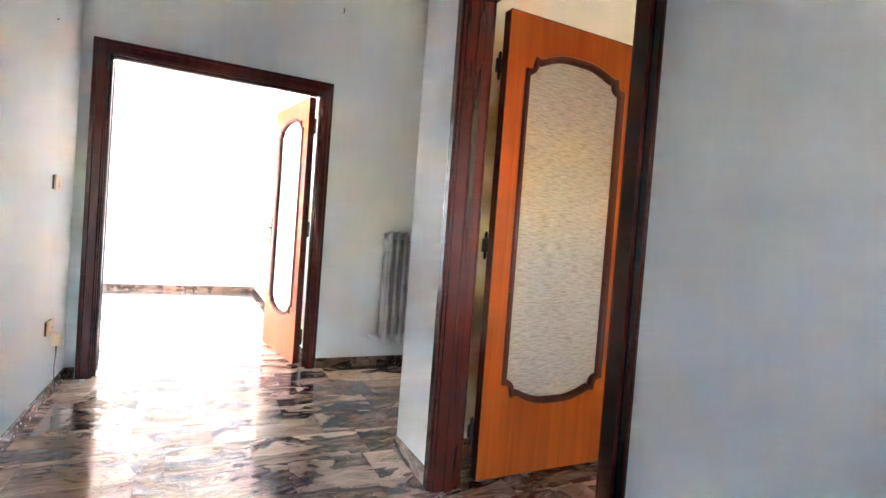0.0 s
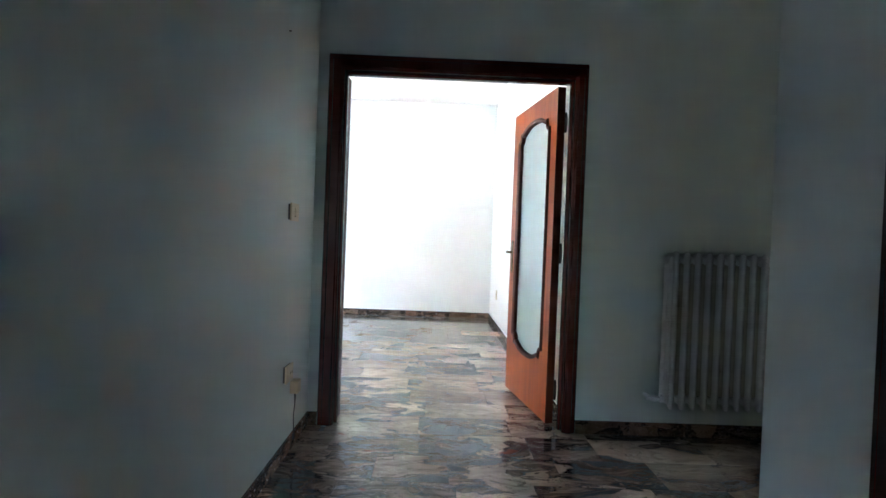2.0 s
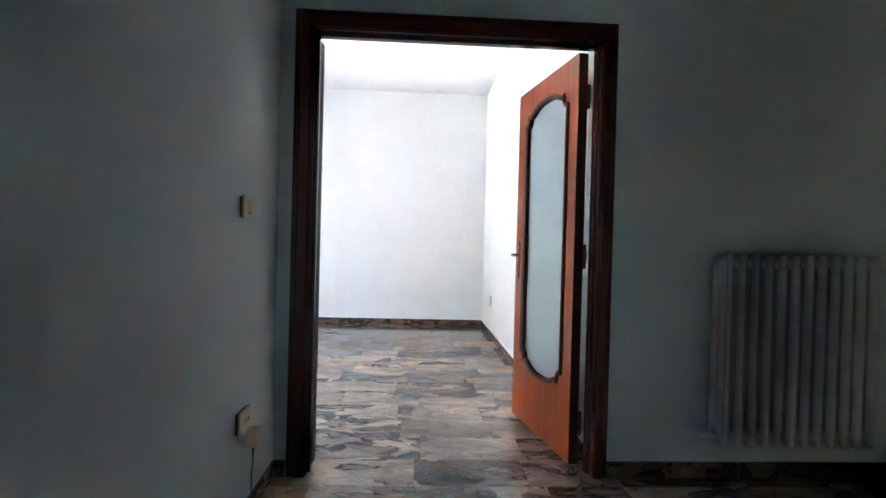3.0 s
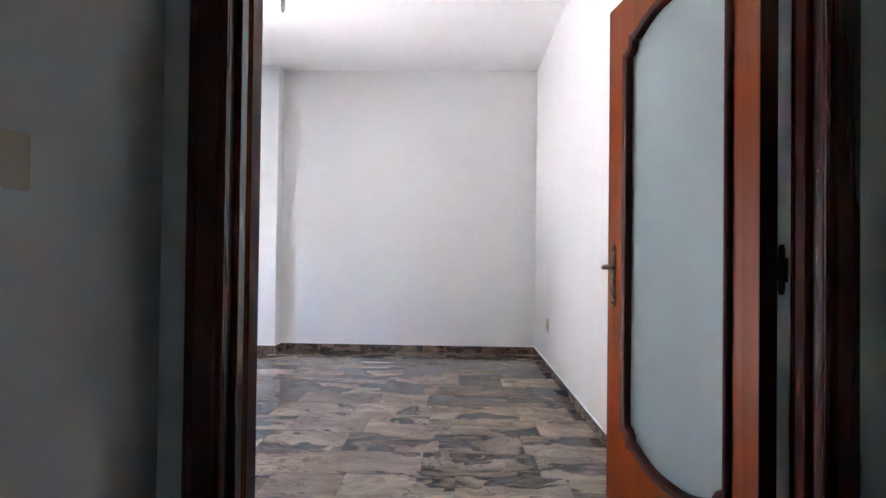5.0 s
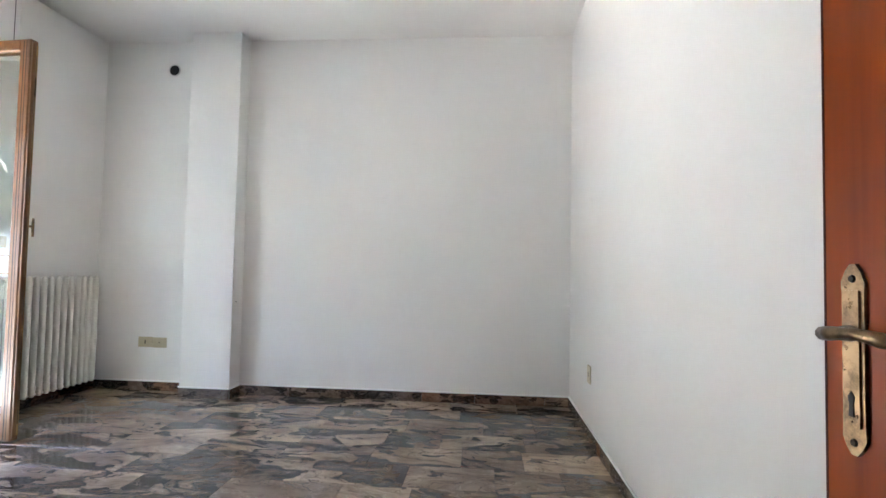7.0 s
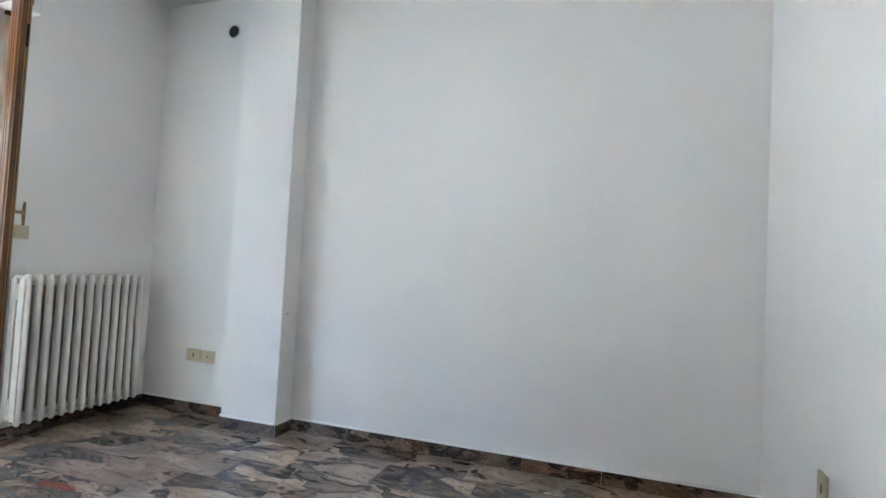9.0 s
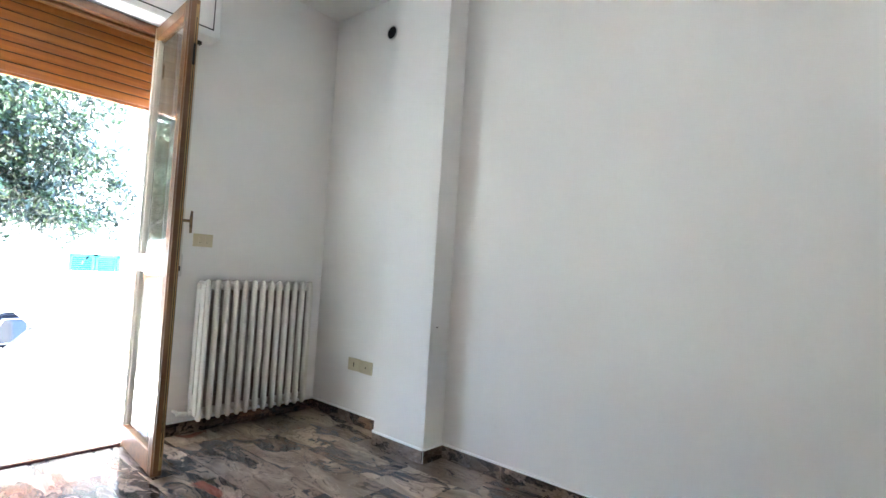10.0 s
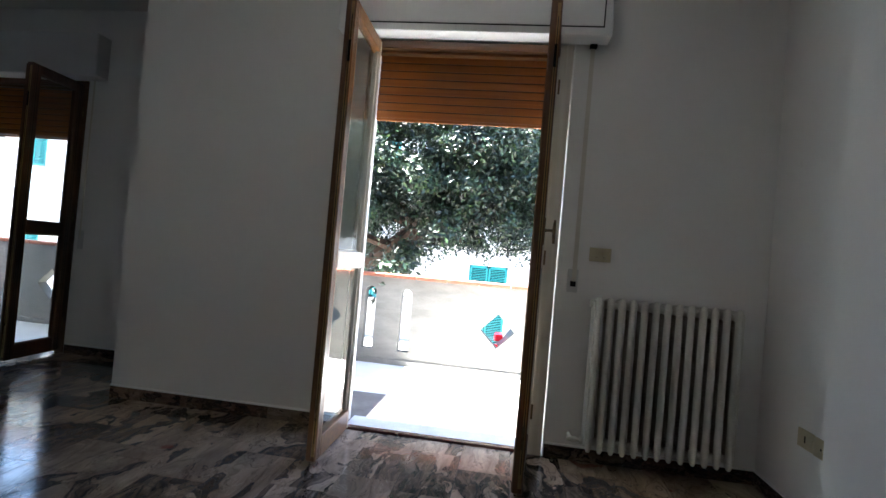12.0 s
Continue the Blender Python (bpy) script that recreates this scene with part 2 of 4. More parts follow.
SLAT = wood("orange_shutter_slat", (0.42, 0.138, 0.016), (0.29, 0.085, 0.01), 0.42, axis=1, coat=0.1)
FROST = frosted("frosted_glass", (0.76, 0.84, 0.83), 0.58)
AMBER = frosted("amber_relief_glass", (0.52, 0.40, 0.25), 0.45, True)
GLASS = clear_glass("window_glass")
BRASS = metal("aged_brass", (0.22, 0.15, 0.085), 0.36)
BLACKIRON = metal("blackened_hinge_iron", (0.022, 0.02, 0.018), 0.5)
RADPAINT = painted("radiator_enamel", (0.85, 0.825, 0.74), 0.35, (0.45, 0.36, 0.25), 0.76)
RADGREY = painted("grey_radiator_enamel", (0.66, 0.68, 0.68), 0.4, (0.2, 0.17, 0.15), 0.72)
# darker enamel: the shade between radiator blades, put into the colour
RADSHADE = painted("shaded_core_enamel", (0.42, 0.395, 0.34), 0.8, (0.2, 0.18, 0.15), 0.6)
IVORY = painted("ivory_plastic", (0.60, 0.52, 0.34), 0.4, (0.4, 0.33, 0.2), 0.8)
PALEPLASTIC = painted("pale_plastic", (0.7, 0.69, 0.66), 0.4, (0.5, 0.48, 0.44), 0.8)
BOXWHITE = painted("shutter_box_paint", (0.8, 0.79, 0.77), 0.5, (0.7, 0.68, 0.64), 0.8)
BEADWHITE = material("fresh_white_edge_paint", (0.88, 0.875, 0.865), 0.45)[0]
DARK = material("dark_recess_and_shade", (0.012, 0.011, 0.01), 0.8)[0]
STRAPMAT = painted("strap_webbing", (0.74, 0.69, 0.6), 0.9, (0.4, 0.35, 0.28), 0.7)
SCREED = rough_stone("screed", (0.1, 0.09, 0.08), (0.16, 0.15, 0.14), 6.0)
CONCRETE = rough_stone("parapet_concrete", (0.15, 0.142, 0.122), (0.23, 0.215, 0.19), 3.0, 0.9, (1, 1, 3.5))
BALCONY = rough_stone("balcony_stone", (0.57, 0.575, 0.56), (0.66, 0.665, 0.65), 5.0, 0.8)
TERRA = rough_stone("terracotta", (0.25, 0.075, 0.038), (0.36, 0.125, 0.065), 9.0, 0.8)
FACADE = rough_stone("cream_facade", (0.62, 0.58, 0.5), (0.72, 0.69, 0.62), 1.2, 0.9)
OUTERWALL = rough_stone("outer_render", (0.55, 0.53, 0.48), (0.64, 0.61, 0.56), 1.5, 0.9)
TEAL = painted("teal_shutter_paint", (0.02, 0.24, 0.23), 0.5, (0.1, 0.3, 0.3), 0.75)
ASPHALT = rough_stone("asphalt", (0.04, 0.04, 0.042), (0.065, 0.064, 0.062), 3.0, 0.9)
PAVING = rough_stone("pavement_concrete", (0.3, 0.29, 0.27), (0.4, 0.38, 0.36), 3.0, 0.9)
BARK = rough_stone("bark", (0.05, 0.028, 0.018), (0.11, 0.066, 0.042), 9.0, 0.9, (1, 1, 0.3))
CARPAINT = material("dark_blue_car_paint", (0.004, 0.005, 0.009), 0.35, 0.0)[0]
CARPAINT.node_tree.nodes["Principled BSDF"].inputs["Specular IOR Level"].default_value = 0.08
CARGLASS = material("dark_car_glass", (0.006, 0.008, 0.01), 0.06)[0]
TYRE = material("tyre_rubber", (0.02, 0.02, 0.02), 0.8)[0]
REDLIGHT = material("red_tail_lamp", (0.55, 0.01, 0.02), 0.15)[0]
CHROME = material("alloy_rim", (0.6, 0.6, 0.6), 0.25, 1.0)[0]
CABLE = material("black_cable", (0.02, 0.02, 0.02), 0.5)[0]


def leaf_material():
    m, n, l, b = material("leaf_green", (0.05, 0.09, 0.03), 0.36)
    g = n.new("ShaderNodeNewGeometry")
    col = ramp(n, l, g.outputs["Random Per Island"], [(0.0, (0.008, 0.022, 0.011)), (0.5, (0.016, 0.038, 0.016)), (0.85, (0.03, 0.06, 0.022)), (1.0, (0.06, 0.085, 0.028))])
    # noise paints sunlit clumps paler and shaded clumps darker
    v = coords(n, l)
    clump_light = ramp(n, l, noise_node(n, l, v, 2.6, 3, 0.6, 0.5), [(0.42, (0.45, 0.45, 0.45)), (0.58, (1.0, 1.0, 1.0)), (0.7, (2.6, 2.5, 2.2))])
    col = mix(n, l, 1.0, col, clump_light, "MULTIPLY")
    l.new(col, b.inputs["Base Color"])
    tr = n.new("ShaderNodeBsdfTranslucent")
    l.new(col, tr.inputs["Color"])
    ms = n.new("ShaderNodeMixShader")
    ms.inputs[0].default_value = 0.08
    l.new(b.outputs[0], ms.inputs[1])
    l.new(tr.outputs[0], ms.inputs[2])
    l.new(ms.outputs[0], n["Material Output"].inputs["Surface"])
    return m


LEAF = leaf_material()

# ---------------------------------------------------------------- mesh helpers


def finish(bm, name, mat, smooth=False):
    bmesh.ops.recalc_face_normals(bm, faces=bm.faces[:])
    me = bpy.data.meshes.new(name)
    bm.to_mesh(me)
    bm.free()
    for mt in (mat if isinstance(mat, (list, tuple)) else [mat]):
        me.materials.append(mt)
    if smooth:
        for p in me.polygons:
            p.use_smooth = True
    return me


def part(name, bm, mat, parent=None, label="", smooth=False, m=None):
    """Links a bmesh as one mesh object, under a thing or a part."""
    ob = new(name, finish(bm, name, mat, smooth))
    if parent is not None:
        ob.parent = parent
    if m is not None:
        ob.matrix_basis = m
    if label:
        ob["label"] = label
    return ob


def thing(name, m, label, category, group="", kind=""):
    ob = new(name)
    ob.empty_display_size = 0.1
    ob.matrix_basis = m
    return tagged(ob, label, category, group, kind)


def box(bm, x0, y0, z0, x1, y1, z1, bevel=0.0, seg=1):
    vs = bmesh.ops.create_cube(bm, size=1.0)["verts"]
    for v in vs:
        v.co = Vector(((x0 + x1) / 2 + v.co.x * (x1 - x0), (y0 + y1) / 2 + v.co.y * (y1 - y0), (z0 + z1) / 2 + v.co.z * (z1 - z0)))
    if bevel:
        es = list({e for v in vs for e in v.link_edges})
        bmesh.ops.bevel(bm, geom=es, offset=bevel, segments=seg, affect="EDGES", profile=0.6)
    return bm


def boxes(*rows, bevel=0.0, seg=1):
    bm = bmesh.new()
    for r in rows:
        box(bm, *r, bevel=bevel, seg=seg)
    return bm


def cyl(bm, a, c, r0, r1=None, n=12, caps=True):
    a, c = Vector(a), Vector(c)
    d = c - a
    res = bmesh.ops.create_cone(bm, cap_ends=caps, segments=n, radius1=r0, radius2=r0 if r1 is None else r1, depth=d.length)
    q = d.to_track_quat("Z", "Y").to_matrix().to_4x4()
    bmesh.ops.transform(bm, matrix=Matrix.Translation((a + c) / 2) @ q, verts=res["verts"])
    return bm


def tube(bm, pts, radii, n=8, closed=False):
    """A round tube along points."""
    pts = [Vector(p) for p in pts]
    if isinstance(radii, (int, float)):
        radii = [radii] * len(pts)
    rings = []
    last = None
    for i, p in enumerate(pts):
        if closed:
            d = pts[(i + 1) % len(pts)] - pts[i - 1]
        else:
            d = pts[min(i + 1, len(pts) - 1)] - pts[max(i - 1, 0)]
        d.normalize()
        if last is None:
            s = d.orthogonal().normalized()
        else:
            s = (last - d * last.dot(d)).normalized()
        last = s
        u = d.cross(s)
        rings.append([bm.verts.new(p + radii[i] * (math.cos(a) * s + math.sin(a) * u)) for a in (2 * math.pi * k / n for k in range(n))])
    m = len(rings)
    for i in range(m if closed else m - 1):
        a, c = rings[i], rings[(i + 1) % m]
        for k in range(n):
            bm.faces.new((a[k], a[(k + 1) % n], c[(k + 1) % n], c[k]))
    if not closed:
        bm.faces.new(rings[0][::-1])
        bm.faces.new(rings[-1])
    return bm


def pierced(outer, holes, t0, t1, place):
    """A slab of outline outer with holes, from depth t0 to t1; place(u, v, d) gives the point."""
    bm = bmesh.new()
    loops = [outer] + list(holes)
    es = []
    for lp in loops:
        vs = [bm.verts.new((u, v, 0)) for u, v in lp]
        es += [bm.edges.new((vs[i], vs[(i + 1) % len(vs)])) for i in range(len(vs))]
    bmesh.ops.triangle_fill(bm, use_beauty=True, use_dissolve=False, edges=es)
    flat = [[v.co.copy() for v in f.verts] for f in bm.faces]
    bm.clear()
    index = {}

    def vert(co, d):
        key = (round(co[0], 5), round(co[1], 5), d)
        if key not in index:
            index[key] = bm.verts.new(place(co[0], co[1], d))
        return index[key]

    for tri in flat:
        bm.faces.new([vert(c, t0) for c in tri])
        bm.faces.new([vert(c, t1) for c in reversed(tri)])
    for lp in loops:
        for i in range(len(lp)):
            a, c = lp[i], lp[(i + 1) % len(lp)]
            bm.faces.new((vert(a, t0), vert(c, t0), vert(c, t1), vert(a, t1)))
    return bm


def sweep(outline, profile, place):
    """A closed moulding: profile points (outwards, depth) swept along a flat outline."""
    bm = bmesh.new()
    n = len(outline)
    rings = []
    for i in range(n):
        p, a, c = Vector(outline[i]), Vector(outline[i - 1]), Vector(outline[(i + 1) % n])
        e0, e1 = (p - a).normalized(), (c - p).normalized()
        n0, n1 = Vector((e0.y, -e0.x)), Vector((e1.y, -e1.x))
        nn = n0 + n1
        nn = nn / max(nn.length_squared / 2, 0.9)
        rings.append([bm.verts.new(place(p.x + nn.x * o, p.y + nn.y * o, d)) for o, d in profile])
    k = len(profile)
    for i in range(n):
        a, c = rings[i], rings[(i + 1) % n]
        for j in range(k - 1):
            bm.faces.new((a[j], a[j + 1], c[j + 1], c[j]))
    return bm


def structure(name, bm, mat, label="", category=""):
    return tagged(part(name, bm, mat), label, category, kind="structure")


# ---------------------------------------------------------------- plan
H = 3.145
XW = -1.98                     # window wall, inner side
XF = -2.9                      # far window wall, inner side
YB, YD = 9.89, 5.40            # back wall; hall side of the door wall
XR, XL = 2.226, 0.672          # room's long wall; hall's long wall
XS, YS = 2.34, 3.842           # hall side of the short wall with the second door; its end
YC = 5.72                      # end of the window wall, where the front steps back
XO = XW - 0.3                  # outer side of the window wall

structure("wall_back", boxes((XO, YB, -0.1, XR + 0.15, YB + 0.25, H)), WHITE, "white painted plaster wall at the end of the room", "wall")
structure("wall_room_long", boxes((XR, YD + 0.10, -0.1, XR + 0.15, YB, H)), WHITE, "white painted plaster wall beside the open door", "wall")
structure("wall_window", boxes((XO, YC + 0.26, -0.1, XW, 7.35, H), (XO, 8.675, -0.1, XW, YB, H), (XO, 7.35, 2.552, XW, 8.675, H), (XW - 0.26, YC, -0.1, XW, YC + 0.26, H)),
          WHITE, "white painted plaster wall with the balcony door", "wall")
structure("wall_return", boxes((XF - 0.3, YC, -0.1, XW - 0.26, YC + 0.26, H)), OUTERWALL, "rendered wall where the front steps outwards", "wall")
structure("wall_far_window", boxes((XF - 0.3, -1.65, -0.1, XF, 3.17, H), (XF - 0.3, 4.44, -0.1, XF, YC, H), (XF - 0.3, 3.17, 2.50, XF, 4.44, H)),
          WHITE, "white painted wall with a second balcony door", "wall")
structure("wall_lounge_end", boxes((XF, -1.65, -0.1, XL - 0.15, -1.5, H)), WHITE, "plain white wall closing the adjoining space", "wall")
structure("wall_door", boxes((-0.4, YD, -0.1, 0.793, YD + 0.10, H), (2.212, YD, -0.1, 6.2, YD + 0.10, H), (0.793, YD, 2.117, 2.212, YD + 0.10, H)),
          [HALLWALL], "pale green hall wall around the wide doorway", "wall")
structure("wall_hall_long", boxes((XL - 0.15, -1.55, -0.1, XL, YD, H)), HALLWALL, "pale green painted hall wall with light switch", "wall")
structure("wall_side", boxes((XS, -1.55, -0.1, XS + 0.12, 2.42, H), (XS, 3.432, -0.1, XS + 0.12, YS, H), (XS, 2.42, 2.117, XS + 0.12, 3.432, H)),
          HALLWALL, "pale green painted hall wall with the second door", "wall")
structure("wall_side_room", boxes((XS + 0.12, YS - 0.13, -0.1, 6.2, YS, H)), CREAM, "cream painted wall of the side room", "wall")
structure("wall_side_room_end", boxes((XS + 0.12, 0.2, -0.1, 2.76, 0.35, H), (3.04, 0.2, -0.1, 5.75, 0.35, H), (2.76, 0.2, -0.1, 3.04, 0.35, 1.29), (2.76, 0.2, 1.71, 3.04, 0.35, H)), CREAM, "cream painted wall with a window opening", "wall")
structure("wall_side_room_far", boxes((5.6, 0.35, -0.1, 5.75, YS - 0.13, H)), CREAM, "cream painted wall closing the side room", "wall")
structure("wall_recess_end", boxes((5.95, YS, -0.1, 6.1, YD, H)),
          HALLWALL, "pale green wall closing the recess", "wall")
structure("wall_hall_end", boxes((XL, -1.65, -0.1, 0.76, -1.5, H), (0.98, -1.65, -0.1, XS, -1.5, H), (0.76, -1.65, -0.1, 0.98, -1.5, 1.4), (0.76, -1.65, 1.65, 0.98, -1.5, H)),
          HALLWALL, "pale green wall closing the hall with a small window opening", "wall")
PX0, PX1, PY = -1.062, -0.617, 9.712
structure("pillar", boxes((PX0, PY, -0.004, PX1, YB, H), bevel=0.004), WHITE, "white plastered structural pillar against the back wall", "pillar")
structure("ceiling", boxes((XF - 0.3, -1.65, H, 6.2, YC + 0.26, H + 0.22), (XO, YC + 0.26, H, 6.2, YB + 0.25, H + 0.22)), CEIL, "plain white plaster ceiling", "ceiling")
# ---------------------------------------------------------------- doors


def glass_outline(w, z0, z1):
    """Shaped light of the door: straight sides, a notched corner and an arched crest at head and foot."""
    a = w / 2
    steps = [(0, 0), (0.008, 0.001), (0.02, 0.005), (0.031, 0.013), (0.039, 0.025), (0.043, 0.04), (0.044, 0.053), (0.052, 0.0505), (0.062, 0.051), (0.08, 0.057),
             (0.105, 0.068), (0.135, 0.08), (0.17, 0.09), (0.21, 0.096)]
    top = [(a - d, z1 + v) for d, v in steps if d < a - 0.01] + [(0, z1 + 0.098)]
    full = top + [(-u, v) for u, v in reversed(top[:-1])]
    zc = (z0 + z1) / 2
    foot = [(-u, 2 * zc - v) for u, v in full]
    return full + foot


def door_leaf(w, h, glass, name, m, label, mirror, group):
    """A veneered leaf with a shaped light; local x from the hinge, y through the thickness, z up."""
    leaf = thing(name, m, label, "door", group)
    t = 0.047
    out = [(0, 0.012), (w, 0.012), (w, h), (0, h)]
    light = [(u + w / 2 - 0.014, v) for u, v in glass_outline(w - 0.26, 0.455, 1.84)]
    put = lambda u, v, d: Vector((u, d, v))
    part("panel", pierced(out, [light], -t / 2, t / 2, put), CHERRY, leaf)
    for s, nm in ((-1, "moulding"), (1, "moulding")):
        prof = [(0.022, s * t / 2), (0.0205, s * (t / 2 + 0.009)), (0.014, s * (t / 2 + 0.015)), (0.008, s * (t / 2 + 0.010)), (0.003, s * (t / 2 + 0.012)), (-0.004, s * (t / 2 + 0.005)), (-0.006, s * 0.006)]
        part(nm, sweep(light, prof, put), MOULD, leaf, "dark carved glazing moulding", smooth=True)
    part("pane", pierced(light, [], -0.003, 0.003, put), glass, leaf, "amber relief glass" if glass is AMBER else "white frosted glass")
    part("edge_lipping", boxes((-0.003, -t / 2 - 0.001, 0.012, 0.0, t / 2 + 0.001, h), (w, -t / 2 - 0.001, 0.012, w + 0.003, t / 2 + 0.001, h), (0, -t / 2 - 0.001, h, w, t / 2 + 0.001, h + 0.003)), MOULD, leaf, "dark edge strip")
    for s in (-1, 1):
        u = w - 0.045
        d = s * t / 2
        outl = [(u - 0.016, 0.925), (u - 0.017, 0.912), (u - 0.011, 0.899), (u - 0.004, 0.891), (u + 0.004, 0.891), (u + 0.011, 0.899), (u + 0.017, 0.912), (u + 0.016, 0.925),
                (u + 0.016, 1.095), (u + 0.017, 1.11), (u + 0.011, 1.125), (u + 0.004, 1.134), (u - 0.004, 1.134), (u - 0.011, 1.125), (u - 0.017, 1.11), (u - 0.016, 1.095)]
        plate = part("handle_plate", pierced(outl, [], d, d + s * 0.005, put), BRASS, leaf, "aged brass handle plate")
        for zz in (0.907, 1.115):
            bm = bmesh.new()
            cyl(bm, (u, d + s * 0.004, zz), (u, d + s * 0.0075, zz), 0.006, 0.004, 10)
            part("plate_screw", bm, BLACKIRON, plate)
        inner = [(u - 0.011, 0.927), (u + 0.011, 0.927), (u + 0.011, 1.1), (u - 0.011, 1.1)]
        part("plate_inlay", pierced(inner, [], d + s * 0.005, d + s * 0.008, put), BRASS, plate)
        key = [(u - 0.004, 0.94), (u + 0.004, 0.94), (u + 0.003, 0.955), (u + 0.005, 0.965), (u, 0.972), (u - 0.005, 0.965), (u - 0.003, 0.955)]
        part("keyhole", pierced(key, [], d + s * 0.008, d + s * 0.009, put), DARK, plate)
        bm = bmesh.new()
        tube(bm, [(u, d + s * 0.004, 1.045), (u, d + s * 0.03, 1.045), (u, d + s * 0.046, 1.045), (u - 0.018, d + s * 0.051, 1.047), (u - 0.05, d + s * 0.053, 1.051), (u - 0.085, d + s * 0.052, 1.047), (u - 0.1, d + s * 0.051, 1.044)],
             [0.011, 0.008, 0.009, 0.009, 0.0065, 0.009, 0.005], 10)
        part("lever", bm, BRASS, leaf, "aged brass lever handle", smooth=True)
    for z in (0.22, 1.06, 1.86) if mirror else ():
        bm = bmesh.new()
        yy = mirror * (t / 2 + 0.004)
        cyl(bm, (-0.012, yy, z - 0.05), (-0.012, yy, z + 0.05), 0.008)
        cyl(bm, (-0.012, yy, z - 0.062), (-0.012, yy, z - 0.05), 0.005, 0.008)
        cyl(bm, (-0.012, yy, z + 0.05), (-0.012, yy, z + 0.062), 0.008, 0.005)
        box(bm, -0.03, yy - 0.003, z - 0.03, 0.0, yy + 0.003, z + 0.03)
        part("hinge", bm, BLACKIRON, leaf, "blackened iron hinge")
    return leaf


def casing(name, a, c, top, depth0, depth1, face, along_x, label):
    """Door casing: architraves on both faces with a stepped profile, jambs and a stop bead. a, c: the clear opening."""
    fr = thing(name, Matrix(), label, "door frame", kind="structure")
    wd, th = 0.09, 0.022

    def bx(bm, p0, p1, d0, d1, z0, z1, bev):
        if along_x:
            box(bm, p0, min(d0, d1), z0, p1, max(d0, d1), z1, bev)
        else:
            box(bm, min(d0, d1), p0, z0, max(d0, d1), p1, z1, bev)

    for d, out in ((depth0, depth0 - th), (depth1, depth1 + th)):
        o2 = d + (out - d) * 0.62
        for p0, p1, q0, q1 in ((a - wd, a, a - wd + 0.024, a - 0.012), (c, c + wd - 0.015, c + 0.012, c + wd - 0.036)):
            bm = bmesh.new()
            bx(bm, p0, p1, d, o2, 0, top + wd, 0.004)
            bx(bm, q0, q1, o2 - (o2 - d) * 0.1, out, 0, top + wd - 0.03, 0.006)
            part("architrave", bm, MAHOG, fr)
        bm = bmesh.new()
        bx(bm, a, c, d, o2, top, top + wd, 0.004)
        bx(bm, a - wd + 0.024, c + wd - 0.024, o2 - (o2 - d) * 0.1, out - (out - d) * 0.04, top + 0.012, top + wd - 0.024, 0.006)
        part("head_architrave", bm, MAHOG_X, fr)
    for p0, p1 in ((a - 0.03, a), (c, c + 0.03)):
        bm = bmesh.new()
        bx(bm, p0, p1, depth0 + 0.001, depth1 - 0.001, 0, top + 0.03, 0)
        part("jamb", bm, MAHOG, fr)
    bm = bmesh.new()
    bx(bm, a, c, depth0 + 0.001, depth1 - 0.001, top, top + 0.03, 0)
    part("head_jamb", bm, MAHOG_X, fr)
    mid = depth0 + (depth1 - depth0) * 0.55
    for p0, p1 in ((a, a + 0.014), (c - 0.014, c)):
        bm = bmesh.new()
        bx(bm, p0, p1, mid - 0.02, mid + 0.02, 0, top, 0.003)
        part("stop_bead", bm, MAHOG, fr)
    bm = bmesh.new()
    bx(bm, a + 0.014, c - 0.014, mid - 0.02, mid + 0.02, top - 0.014, top, 0.003)
    part("stop_bead", bm, MAHOG_X, fr)
    return fr


casing("door_1_frame", 0.825, 2.18, 2.085, YD, YD + 0.10, 0, True, "dark mahogany frame of the wide doorway")
casing("door_2_frame", 2.468, 3.40, 2.085, XS, XS + 0.12, 0, False, "dark mahogany frame of the second hall door")
door_leaf(0.80, 2.075, FROST, "room_door", pose(2.130, 5.519, 0, 0, 0, 99.7), "open cherry veneer door with white frosted glass", -1, "glazed doors of the hall")
door_leaf(0.50, 2.075, FROST, "room_door", pose(0.832, 5.54, 0, 0, 0, 175), "narrow cherry veneer door folded back beside the doorway", 0, "glazed doors of the hall")
door_leaf(0.805, 2.095, AMBER, "side_door", pose(2.56, 3.443, 0, 0, 0, 0), "open cherry veneer door with amber relief glass", 1, "glazed doors of the hall")

# ---------------------------------------------------------------- balcony doors


